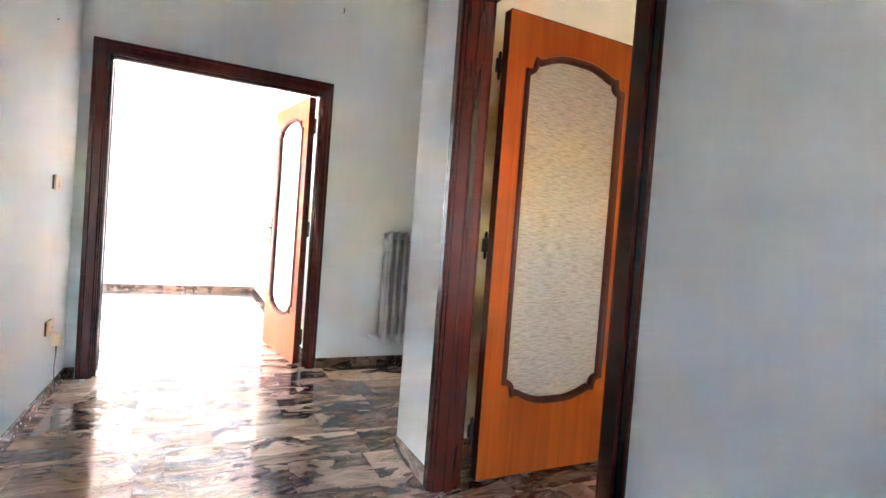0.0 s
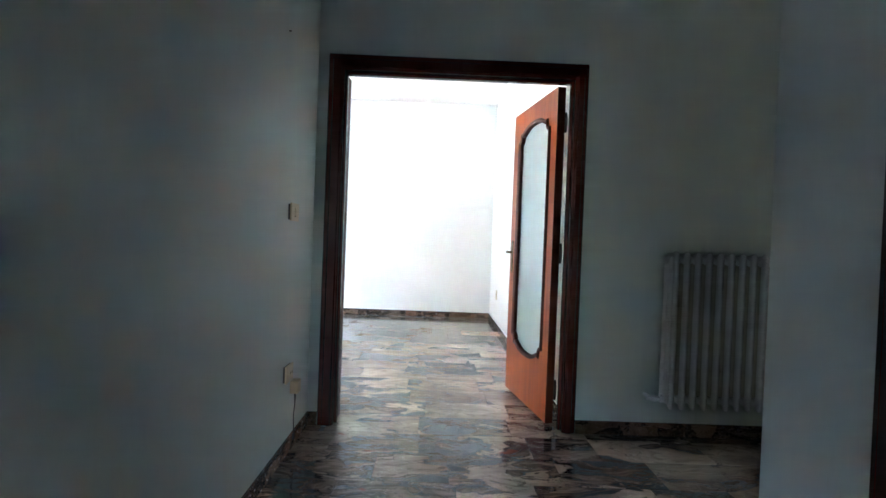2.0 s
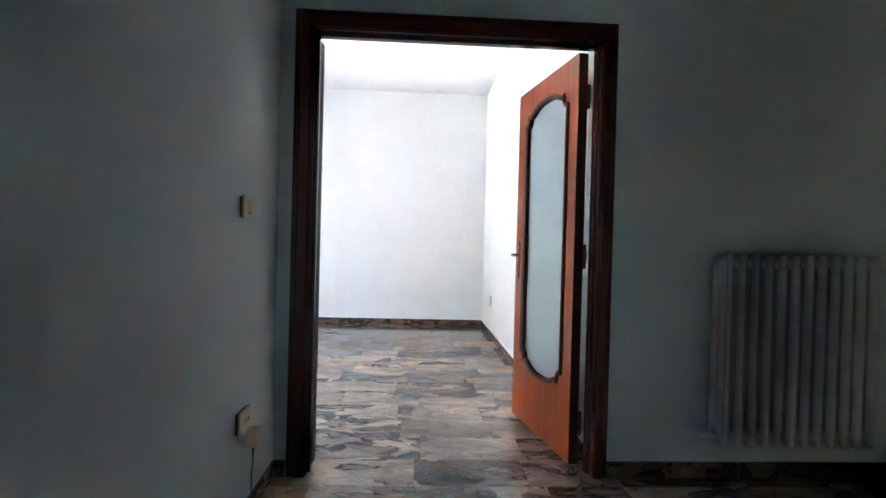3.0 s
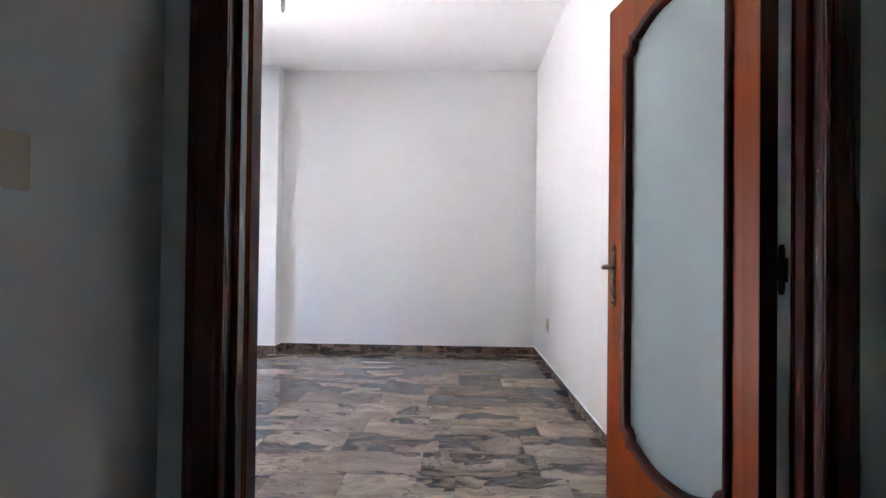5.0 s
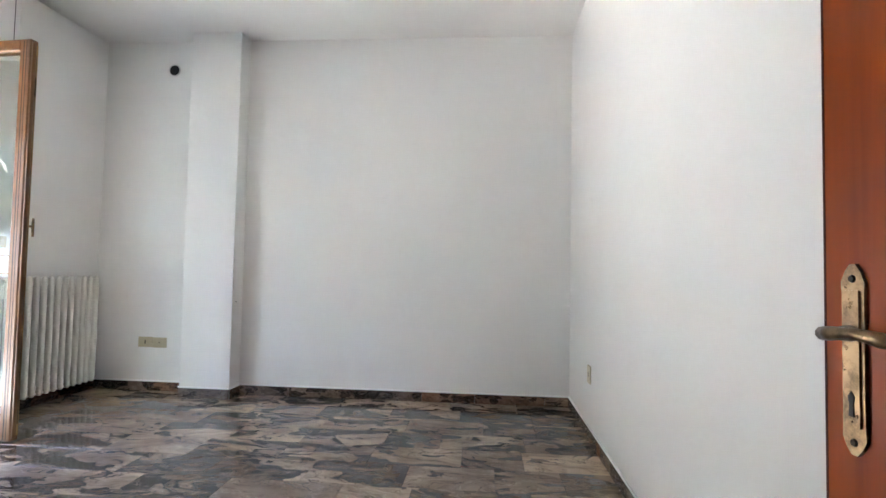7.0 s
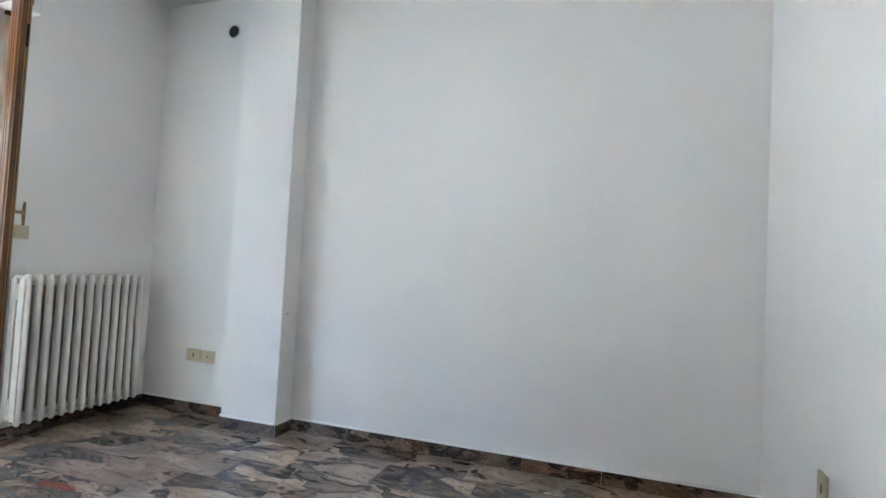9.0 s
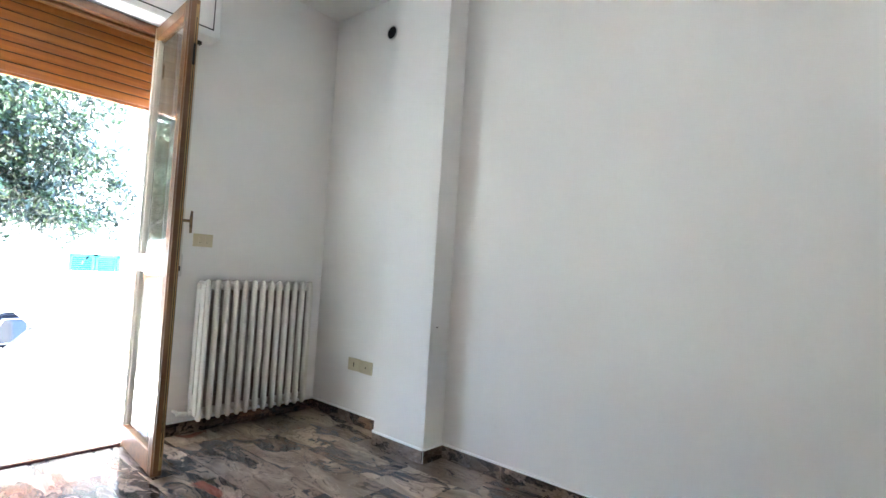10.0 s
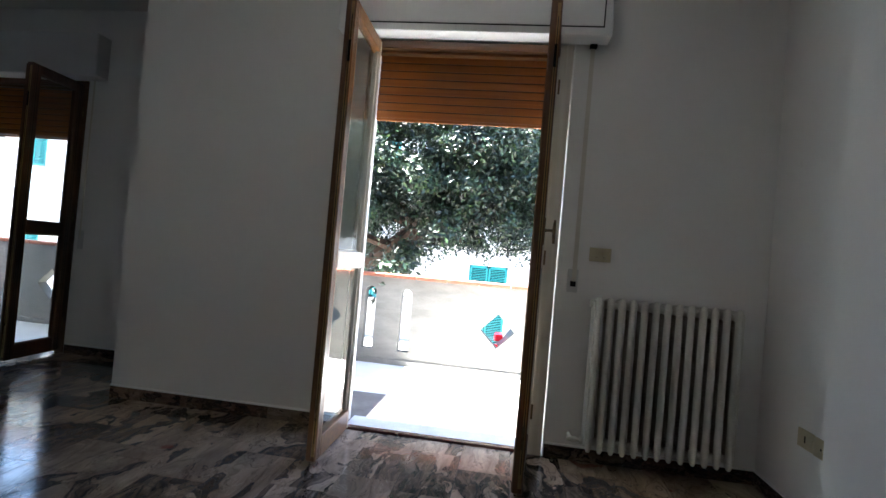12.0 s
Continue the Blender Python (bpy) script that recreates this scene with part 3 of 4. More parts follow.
def sash(w, h, name, m, label, group, wood_v, wood_h, handle, mirror):
    """A glazed balcony sash; local x from the hinge, y through the thickness."""
    s = thing(name, m, label, "balcony door", group)
    st, t = 0.08, 0.055
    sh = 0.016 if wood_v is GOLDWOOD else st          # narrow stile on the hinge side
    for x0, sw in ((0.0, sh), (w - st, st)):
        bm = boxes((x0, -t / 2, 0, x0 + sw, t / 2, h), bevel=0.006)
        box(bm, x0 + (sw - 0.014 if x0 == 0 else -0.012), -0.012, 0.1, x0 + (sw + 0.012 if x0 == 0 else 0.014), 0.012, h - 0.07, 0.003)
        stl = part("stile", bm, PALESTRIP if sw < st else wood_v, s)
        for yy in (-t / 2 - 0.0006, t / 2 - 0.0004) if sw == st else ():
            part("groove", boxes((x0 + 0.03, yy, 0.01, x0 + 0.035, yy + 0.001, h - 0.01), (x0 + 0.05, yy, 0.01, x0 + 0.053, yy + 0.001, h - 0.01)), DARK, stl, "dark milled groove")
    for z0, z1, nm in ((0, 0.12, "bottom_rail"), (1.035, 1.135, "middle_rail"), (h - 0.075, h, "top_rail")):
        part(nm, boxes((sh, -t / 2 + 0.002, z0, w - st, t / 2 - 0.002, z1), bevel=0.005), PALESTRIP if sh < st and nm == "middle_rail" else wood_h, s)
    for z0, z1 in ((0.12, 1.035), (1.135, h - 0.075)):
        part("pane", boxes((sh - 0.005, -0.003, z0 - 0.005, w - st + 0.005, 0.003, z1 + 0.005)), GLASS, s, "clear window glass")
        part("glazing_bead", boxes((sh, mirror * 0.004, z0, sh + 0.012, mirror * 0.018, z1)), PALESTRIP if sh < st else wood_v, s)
        bm = boxes((w - st - 0.012, mirror * 0.004, z0, w - st, mirror * 0.018, z1),
                   (sh + 0.012, mirror * 0.004, z0, w - st - 0.012, mirror * 0.018, z0 + 0.012), (sh + 0.012, mirror * 0.004, z1 - 0.012, w - st - 0.012, mirror * 0.018, z1))
        part("glazing_bead", bm, wood_v, s)
    # meeting edge: rebates and the long lock rail
    bm = boxes((w, -t / 2 + 0.006, 0.02, w + 0.012, 0.004, h - 0.02), bevel=0.002)
    part("meeting_rebate", bm, wood_v, s)
    part("meeting_strip", boxes((w + 0.0005, -0.004 + 0.009, 0.03, w + 0.004, 0.021, h - 0.03)), GOLDSTRIP, s, "pale golden wood strip")
    part("edge_channel", boxes((w + 0.004, 0.011, 0.1, w + 0.0046, 0.015, h - 0.1)), DARK, s)
    for z in (0.28, h - 0.3):
        part("shoot_bolt", boxes((w - 0.001, 0.004, z - 0.06, w + 0.005, 0.02, z + 0.06), bevel=0.002), BRASS if z < 1 else BLACKIRON, s, "small sliding bolt")
    for z in (0.25, 1.2, h - 0.25):
        bm = bmesh.new()
        cyl(bm, (-0.006, mirror * (t / 2 + 0.004), z - 0.045), (-0.006, mirror * (t / 2 + 0.004), z + 0.045), 0.008)
        part("hinge", bm, BRASS, s)
    if handle:
        yy = mirror * t / 2
        zh = 1.33
        hd = part("handle_plate", boxes((w - 0.045, min(yy, yy + mirror * 0.006), zh - 0.075, w - 0.02, max(yy, yy + mirror * 0.006), zh + 0.065), bevel=0.002), BRASS, s, "bronze handle plate")
        bm = bmesh.new()
        tube(bm, [(w - 0.032, yy, zh), (w - 0.032, yy + mirror * 0.045, zh), (w - 0.032, yy + mirror * 0.052, zh - 0.005)], 0.008, 8)
        tube(bm, [(w - 0.032, yy + mirror * 0.052, zh - 0.065), (w - 0.032, yy + mirror * 0.05, zh + 0.005), (w - 0.032, yy + mirror * 0.052, zh + 0.055)], [0.007, 0.009, 0.006], 8)
        part("lever", bm, BRASS, hd, smooth=True)
    return s


def fixed_frame(name, xin, y0, y1, h, wv, wh, label):
    f = thing(name, Matrix(), label, "window frame", kind="structure")
    for a, c in ((y0, y0 + 0.05), (y1 - 0.085, y1)):
        # the golden frame's stiles take the colour with sunlight painted in
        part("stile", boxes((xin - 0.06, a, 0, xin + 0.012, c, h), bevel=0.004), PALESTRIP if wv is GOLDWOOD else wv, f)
    bm = boxes((xin - 0.06, y0 + 0.05, h - 0.055, xin + 0.012, y1 - 0.085, h), bevel=0.004)
    box(bm, xin - 0.075, y0 + 0.05, h - 0.075, xin - 0.02, y1 - 0.085, h - 0.056, 0.003)
    part("head_rail", bm, wh, f)
    return f


def roller_shutter(name, x, y0, y1, z0, z1, mat, pitch, label):
    r = thing(name, Matrix(), label, "roller shutter")
    n = int((z1 - z0) / pitch)
    for i in range(n):
        zb = z0 + i * pitch
        bm = bmesh.new()
        prof = [(0.005, 0), (0.0075, pitch * 0.2), (0.0085, pitch * 0.5), (0.0075, pitch * 0.75), (0.004, pitch * 0.88), (-0.003, pitch * 0.9), (-0.005, pitch * 0.5), (-0.004, 0)]
        rings = [[bm.verts.new((x + d, y, zb + z)) for d, z in prof] for y in (y0, y1)]
        k = len(prof)
        for j in range(k):
            bm.faces.new((rings[0][j], rings[0][(j + 1) % k], rings[1][(j + 1) % k], rings[1][j]))
        bm.faces.new(rings[0][::-1])
        bm.faces.new(rings[1])
        part("slat", bm, mat, r)
    # added dark sheet that stands for the shade in the slat gaps
    part("slat_gap_shade", boxes((x - 0.004, y0, z0 + pitch * 0.5, x - 0.0015, y1, z1)), DARK, r)
    part("bottom_bar", boxes((x - 0.008, y0, z0 - 0.022, x + 0.009, y1, z0 - 0.002), bevel=0.003), mat, r)
    for yy in (y0 + 0.2, y1 - 0.2):
        part("stopper", boxes((x - 0.02, yy - 0.015, z0 - 0.034, x + 0.012, yy + 0.015, z0 - 0.023), bevel=0.003), PALEPLASTIC, r)
    return r


Y0, Y1 = 7.36, 8.665
fixed_frame("window_1_frame", XW, Y0, Y1, 2.547, GOLDWOOD, GOLDWOOD_Y, "golden wood frame of the balcony door")
sash(0.575, 2.515, "balcony_door_sash", pose(XW + 0.018, 7.412, 0.014, 0, 0, 0.7), "open golden wood balcony door sash with glass", "balcony door sashes", GOLDWOOD, GOLDWOOD_Y, False, -1)
sash(0.595, 2.515, "balcony_door_sash", pose(XW + 0.018, 8.556, 0.014, 0, 0, -4.5), "open golden wood balcony door sash with bronze handle", "balcony door sashes", GOLDWOOD, GOLDWOOD_Y, True, 1)
roller_shutter("roller_shutter", XW - 0.185, 7.385, 8.64, 2.088, 2.60, SLAT, 0.055, "orange-brown roller shutter drawn part way down")
for yy in (7.351, 8.642):
    structure("shutter_guide", boxes((XW - 0.215, yy, 0, XW - 0.15, yy + 0.03, 2.55)), PALEPLASTIC, "pale metal shutter guide beside the opening", "guide rail")

bx1 = thing("shutter_box", Matrix(), "white painted shutter box above the balcony door", "shutter box", kind="structure")
part("case", boxes((XW + 0.002, 7.176, 2.551, -1.83, 8.866, 3.06), bevel=0.012, seg=2), BOXWHITE, bx1)
part("front_panel", boxes((-1.83, 7.25, 2.603, -1.825, 8.81, 3.02), bevel=0.002), BOXWHITE, bx1)
part("panel_groove", boxes((-1.8295, 7.242, 2.595, -1.8285, 8.818, 3.028)), DARK, bx1)
st = thing("shutter_strap", Matrix(), "beige shutter strap with wall winder plate", "strap")
part("webbing", boxes((XW + 0.012, 8.764, 1.085, XW + 0.015, 8.79, 2.551)), STRAPMAT, st)
part("top_guide", boxes((XW + 0.002, 8.757, 2.525, XW + 0.034, 8.801, 2.55), bevel=0.004), BLACKIRON, st, "dark strap guide")
part("winder_plate", boxes((XW, 8.738, 1.018, XW + 0.008, 8.802, 1.16), bevel=0.003), PALEPLASTIC, st, "pale winder plate")
part("winder_slot", boxes((XW + 0.008, 8.757, 1.053, XW + 0.010, 8.79, 1.088)), DARK, st)

fixed_frame("window_2_frame", XF, 3.17, 4.44, 2.485, DARKWOOD, DARKWOOD, "dark wood frame of the second balcony door")
sash(0.54, 2.42, "balcony_door_sash", pose(XF + 0.02, 4.386, 0.028, 0, 0, 4), "open dark wood balcony door sash in the adjoining space", "balcony door sashes", DARKWOOD, DARKWOOD, False, 1)
roller_shutter("roller_shutter", XF - 0.17, 3.19, 4.42, 1.985, 2.55, SLAT, 0.055, "orange-brown roller shutter half lowered at the second door")
bx2 = thing("shutter_box", Matrix(), "white painted shutter box above the second door", "shutter box", kind="structure")
part("case", boxes((XF + 0.002, 2.98, 2.487, XF + 0.16, 4.632, 2.87), bevel=0.01), BOXWHITE, bx2)
st2 = thing("shutter_strap", Matrix(), "beige shutter strap beside the second door", "strap")
part("webbing", boxes((XF + 0.016, 4.50, 1.05, XF + 0.018, 4.516, 2.487)), STRAPMAT, st2)
part("winder_plate", boxes((XF, 4.48, 0.95, XF + 0.008, 4.535, 1.12), bevel=0.003), PALEPLASTIC, st2)

# ---------------------------------------------------------------- radiators


def radiator(name, m, n, pitch, h, depth, mat, core_shade, label, valve_right, blade=0.54):
    """Cast column radiator; local x along the wall, y out from it, z up from its foot."""
    r = thing(name, m, label, "radiator")
    half = pitch * 0.5
    # one section: hubs top and bottom, three flat columns in depth, a rounded front blade
    bm = bmesh.new()
    front, back = depth, 0.0
    loop = []
    for k in range(9):
        a = math.pi * k / 8
        loop.append((half * blade * math.cos(a), front - 0.02 + 0.02 * math.sin(a)))
    loop += [(-half * blade, front - 0.034), (half * blade, front - 0.034)]
    # inner columns wear the darker enamel that paints the gaps' shade
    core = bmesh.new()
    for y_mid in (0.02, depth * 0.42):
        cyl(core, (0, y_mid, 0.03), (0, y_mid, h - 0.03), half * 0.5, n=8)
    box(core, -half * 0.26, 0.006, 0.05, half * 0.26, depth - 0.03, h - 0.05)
    core_me = finish(core, "core", core_shade)
    zs = [0.0, 0.012, 0.03, h - 0.03, h - 0.01, h]
    sc = [0.55, 0.85, 1.0, 1.0, 0.85, 0.5]
    rings = []
    for z, s in zip(zs, sc):
        rings.append([bm.verts.new((x * s, front - 0.02 + (y - front + 0.02) * s, z)) for x, y in loop])
    for i in range(len(rings) - 1):
        for k in range(len(loop)):
            bm.faces.new((rings[i][k], rings[i][(k + 1) % len(loop)], rings[i + 1][(k + 1) % len(loop)], rings[i + 1][k]))
    bm.faces.new(rings[0][::-1])
    bm.faces.new(rings[-1])
    for z0, z1 in ((0.02, 0.075), (h - 0.075, h - 0.012)):
        box(bm, -half * 0.40, 0.004, z0, half * 0.40, depth - 0.012, z1, 0.008)
        cyl(bm, (-half, depth * 0.5, (z0 + z1) / 2), (half, depth * 0.5, (z0 + z1) / 2), 0.022, n=10)
    me = finish(bm, "section", mat)
    for p in me.polygons:
        p.use_smooth = len(p.vertices) == 4 and p.area < 0.008
    for i in range(n):
        ob = new("section", me)
        ob.parent = r
        ob.location = ((i + 0.5) * pitch, 0, 0)
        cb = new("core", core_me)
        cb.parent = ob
    w = n * pitch
    # closed flanks of the two end sections, with a slot between the columns
    for x in (half * 0.35, w - half * 0.35):
        bm = boxes((x - 0.006, 0.012, 0.03, x + 0.006, depth * 0.44, h - 0.03), (x - 0.006, depth * 0.56, 0.03, x + 0.006, depth - 0.012, h - 0.03),
                   (x - 0.006, depth * 0.44, 0.03, x + 0.006, depth * 0.56, 0.16), (x - 0.006, depth * 0.44, h - 0.16, x + 0.006, depth * 0.56, h - 0.03), bevel=0.003)
        part("flank", bm, mat, r)
    for z, side in ((h - 0.045, 0), (h - 0.045, 1), (0.047, 0), (0.047, 1)):
        s = -1 if side == 0 else 1
        x = 0 if side == 0 else w
        bm = bmesh.new()
        cyl(bm, (x, depth * 0.5, z), (x + s * 0.012, depth * 0.5, z), 0.024, 0.02, 8)
        part("end_plug", bm, mat, r)
    bm = bmesh.new()
    x, s = (w, 1) if valve_right else (0, -1)
    tube(bm, [(x, depth * 0.5, 0.047), (x + s * 0.05, depth * 0.5, 0.047), (x + s * 0.062, depth * 0.42, 0.047), (x + s * 0.064, -0.025, 0.047)], 0.011, 8)
    cyl(bm, (x + s * 0.03, depth * 0.5, 0.047), (x + s * 0.055, depth * 0.5, 0.047), 0.018, n=6)
    cyl(bm, (x + s * 0.055, depth * 0.5, 0.047), (x + s * 0.085, depth * 0.5, 0.047), 0.014, 0.012, n=10)
    part("valve", bm, mat, r, "painted valve and pipe")
    for xx in (w * 0.22, w * 0.78):
        part("bracket", boxes((xx - 0.012, -0.03, h - 0.14, xx + 0.012, 0.03, h - 0.11)), mat, r)
    return r


radiator("radiator", pose(XW + 0.03, 9.715, 0.112, 0, 0, -90), 13, 0.0639, 0.9, 0.142, RADPAINT, RADSHADE, "cream cast-iron column radiator on the window wall", True)
radiator("radiator", pose(3.49, YD - 0.03, 0.203, 0, 0, 180), 12, 0.0636, 0.897, 0.125, RADGREY, RADSHADE, "chipped pale grey cast-iron radiator in the hall recess", True, 0.46)

# ---------------------------------------------------------------- sockets and switches


def wall_plate(name, m, w, h, label, category, mat, cells):
    """A plate on a wall; local x across, z up, y out of the wall. cells: (kind, x)."""
    p = thing(name, m, label, category)
    part("plate", boxes((-w / 2, 0, -h / 2, w / 2, 0.009, h / 2), bevel=0.003, seg=2), mat, p)
    for kind, x in cells:
        if kind == "rocker":
            part("rocker", boxes((x - 0.011, 0.009, -0.02, x + 0.011, 0.014, 0.02), bevel=0.002), mat, p)
            part("rocker_mark", boxes((x - 0.008, 0.0141, -0.0165, x + 0.008, 0.0145, -0.0145)), DARK, p)
        elif kind == "key":
            part("rocker", boxes((x - 0.010, 0.009, -0.018, x + 0.010, 0.0135, 0.022), bevel=0.0015), mat, p)
            # shadow of the raised rocker, painted as dark strips below and on one side
            part("rocker_shadow", boxes((x - 0.0135, 0.009, -0.0225, x + 0.0135, 0.0094, -0.018), (x - 0.0135, 0.009, -0.018, x - 0.0105, 0.0094, 0.022)), DARK, p)
        elif kind == "slot":
            part("key_slot", boxes((x - 0.004, 0.009, -0.016, x + 0.004, 0.0105, 0.016)), DARK, p)
        elif kind == "hole":
            part("socket_face", boxes((x - 0.012, 0.009, -0.009, x + 0.012, 0.011, 0.009), bevel=0.001), mat, p)
            part("socket_hole", boxes((x - 0.005, 0.011, -0.005, x + 0.005, 0.0115, 0.005)), DARK, p)
    return p


# window wall and back wall
wall_plate("light_switch", pose(XW, 8.922, 1.26, 0, 0, -90), 0.128, 0.084, "ivory double switch plate above the radiator", "light switch", IVORY, (("rocker", -0.022), ("rocker", 0.022)))
sk = wall_plate("wall_socket", pose(-1.497, YB, 0.427, 0, 0, 180), 0.130, 0.09, "ivory television and phone socket plate", "wall socket", IVORY, (("slot", 0.0),))
wall_plate("wall_socket", pose(-1.364, YB, 0.424, 0, 0, 180), 0.130, 0.09, "ivory aerial socket plate low on the wall", "wall socket", IVORY, (("hole", 0.0),))
wall_plate("wall_socket", pose(XR, 9.085, 0.432, 0, 0, 90), 0.088, 0.118, "ivory socket plate low on the wall", "wall socket", IVORY, (("slot", 0.0),))
hs = wall_plate("light_switch", pose(XL + 0.01, 4.95, 1.222, 0, 0, -90), 0.13, 0.088, "ivory light switch plate with one rocker in the hall", "light switch", IVORY, (("key", 0.004),))
ws = wall_plate("wall_socket", pose(XL + 0.01, 4.95, 0.42, 0, 0, -90), 0.12, 0.085, "ivory hall socket plate with a plug in it", "wall socket", IVORY, (("hole", -0.03), ("hole", 0.0)))
# black blocks added behind the hall plates for the shade on their edges
for plate_thing, pw in ((hs, 0.126), (ws, 0.12)):
    part("edge_shade", boxes((-pw / 2 + 0.004, -0.011, -0.038, pw / 2 - 0.004, 0.0, 0.038), bevel=0.001), CABLE, plate_thing, "dark block for the shaded plate edge")
pl = thing("plug", pose(XL + 0.019, 4.98, 0.355), "pale adaptor plug with a hanging black lead", "plug")
part("body", boxes((0, -0.03, -0.04, 0.042, 0.03, 0.025), bevel=0.006, seg=2), IVORY, pl)
bm = bmesh.new()
tube(bm, [(0.02, 0, -0.04), (0.021, 0.002, -0.09), (0.016, 0.0, -0.16), (0.019, -0.003, -0.22), (0.018, 0.0, -0.25)], [0.006, 0.003, 0.003, 0.003, 0.003], 6)
cyl(bm, (0.018, 0, -0.25), (0.018, 0, -0.275), 0.006, n=8)
part("lead", bm, CABLE, pl, "black lead")
for x, y, z, m in ((PX1, 9.764, 0.813, pose(PX1, 9.764, 0.813, 0, 0, -90)), (XL, 4.81, 2.06, pose(XL, 4.81, 2.06, 0, 0, -90))):
    nl = thing("wall_nail", m, "small dark nail stuck in the plaster", "nail")
    bm = bmesh.new()
    cyl(bm, (0, -0.002, 0), (0, 0.008, 0), 0.0022, n=8)
    cyl(bm, (0, 0.008, 0), (0, 0.0095, 0), 0.0042, n=8)
    part("shank", bm, BLACKIRON, nl)
hk = thing("wall_hook", pose(2.289, YD, 2.737, 0, 0, 180), "small bare metal hook in the plaster above the doorway", "hook")
bm = bmesh.new()
tube(bm, [(0, -0.002, 0.012), (0, 0.014, 0.012), (0, 0.024, 0.002), (0, 0.026, -0.014), (0, 0.018, -0.024), (0, 0.010, -0.018)], [0.003] * 6, 8)
part("shank", bm, BLACKIRON, hk)
bm = bmesh.new()
cyl(bm, (0, 0, 0.012), (0, 0.004, 0.012), 0.014, 0.012, 14)
part("rose", bm, PALEPLASTIC, hk, "pale round backplate")
# bare candle bulb on its cable in the middle of the room
pb = thing("pendant_bulb", pose(0.13, 7.7, 0.024), "white candle bulb hanging on a short ceiling cable", "lamp")
bm = bmesh.new()
tube(bm, [(0, 0, H - 0.014), (0.004, 0, 2.98), (-0.003, 0.002, 2.92), (0, 0, 2.868)], [0.0035] * 4, 8)
part("cable", bm, PALEPLASTIC, pb)
bm = bmesh.new()
tube(bm, [(0, 0, 2.872), (0, 0, 2.866), (0, 0, 2.855), (0, 0, 2.806)], [0.006, 0.013, 0.0165, 0.0175], 16)
part("lamp_holder", bm, PALEPLASTIC, pb, "pale plastic lamp holder", smooth=True)
bm = bmesh.new()
tube(bm, [(0.022 * math.cos(a), 0.022 * math.sin(a), 2.806) for a in (2 * math.pi * k / 20 for k in range(20))], [0.0032] * 20, 6, True)
part("holder_ring", bm, RADGREY, pb, "grey retaining ring", smooth=True)
bm = bmesh.new()
tube(bm, [(0, 0, 2.812), (0, 0, 2.80), (0, 0, 2.785), (0, 0, 2.765), (0, 0, 2.745), (0, 0, 2.73), (0, 0, 2.722)], [0.011, 0.0145, 0.0168, 0.0165, 0.0125, 0.007, 0.002], 16)
part("bulb", bm, BOXWHITE, pb, "white candle bulb", smooth=True)
# open flue hole with a sleeve in the back wall
fl = thing("flue_hole", pose(-1.331, YB, 2.886), "black open pipe hole high in the back wall", "pipe hole")
bm = bmesh.new()
ring0 = [(0.046 * math.cos(a), 0.046 * math.sin(a)) for a in (2 * math.pi * k / 24 for k in range(24))]
ring1 = [(0.053 * math.cos(a), 0.053 * math.sin(a)) for a in (2 * math.pi * k / 24 for k in range(24))]
part("sleeve", pierced(ring1, [ring0], -0.006, 0.002, lambda u, v, d: Vector((u, d, v))), PALEPLASTIC, fl)
part("bore", pierced(ring0, [], -0.003, 0.0025, lambda u, v, d: Vector((u, d, v))), DARK, fl, "dark bore")

# ---------------------------------------------------------------- balcony and street
GZ = -1.3
structure("balcony_floor", boxes((-4.4, -0.5, -0.25, XO, 14.0, -0.012)), BALCONY, "pale stone balcony floor in full sun", "balcony floor")
structure("threshold", boxes((XO, 7.385, -0.1, XW - 0.06, 8.64, -0.006)), BALCONY, "pale stone balcony threshold", "threshold")
structure("threshold_strip", boxes((XW - 0.06, 7.41, -0.1, XW - 0.005, 8.595, 0.014), bevel=0.004), MAHOG, "dark wood strip along the threshold", "threshold")
structure("threshold_far", boxes((XF - 0.3, 3.19, -0.1, XF - 0.004, 4.42, -0.008)), BALCONY, "pale stone threshold of the second door", "threshold")
# unseen wall, added to throw the shadow edge onto the balcony floor
structure("shadow_wall", boxes((-4.4, 5.62, -0.012, XF - 0.3, 5.74, 3.73)), OUTERWALL, "unseen rendered wall added to cast the balcony shadow", "wall")

# slab out of view, added to keep sun off the second door
structure("shade_slab", boxes((-4.4, -0.5, 2.8, XF - 0.3, 5.62, 3.0)), OUTERWALL, "unseen rendered slab added to shade the second door", "balcony")

par = thing("parapet", Matrix(), "raw concrete balcony parapet pierced with slots and diamonds", "parapet", kind="structure")
XP = -4.04                     # inner side of the parapet


def slot(y, z0=0.13, z1=0.795, w=0.06):
    return [(y - w, z0), (y + w, z0)] + [(y + w * math.cos(a), z1 - w + w * math.sin(a)) for a in (math.pi * k / 8 for k in range(9))]


def diamond(y, z, r=0.178):
    return [(y - r, z), (y, z - r), (y + r, z), (y, z + r)]


holes = [slot(y) for y in (7.33, 6.94, 6.55, 5.0, 4.61, 4.22)] + [diamond(8.307, 0.448), diamond(3.097, 0.456), diamond(10.9, 0.448)]
part("wall", pierced([(-0.5, -0.012), (14.0, -0.012), (14.0, 0.9), (-0.5, 0.9)], holes, XP, XP - 0.12, lambda u, v, d: Vector((d, u, v))), CONCRETE, par)
y = -0.5
while y < 14.0:
    part("cap_tile", boxes((XP - 0.16, y + 0.003, 0.902, XP + 0.04, min(14.0, y + 0.327), 0.94), bevel=0.006), TERRA, par, "terracotta coping tile")
    y += 0.33
part("base_kerb", boxes((XP, -0.5, -0.012, XP + 0.025, 14.0, 0.045), bevel=0.004), CONCRETE, par)

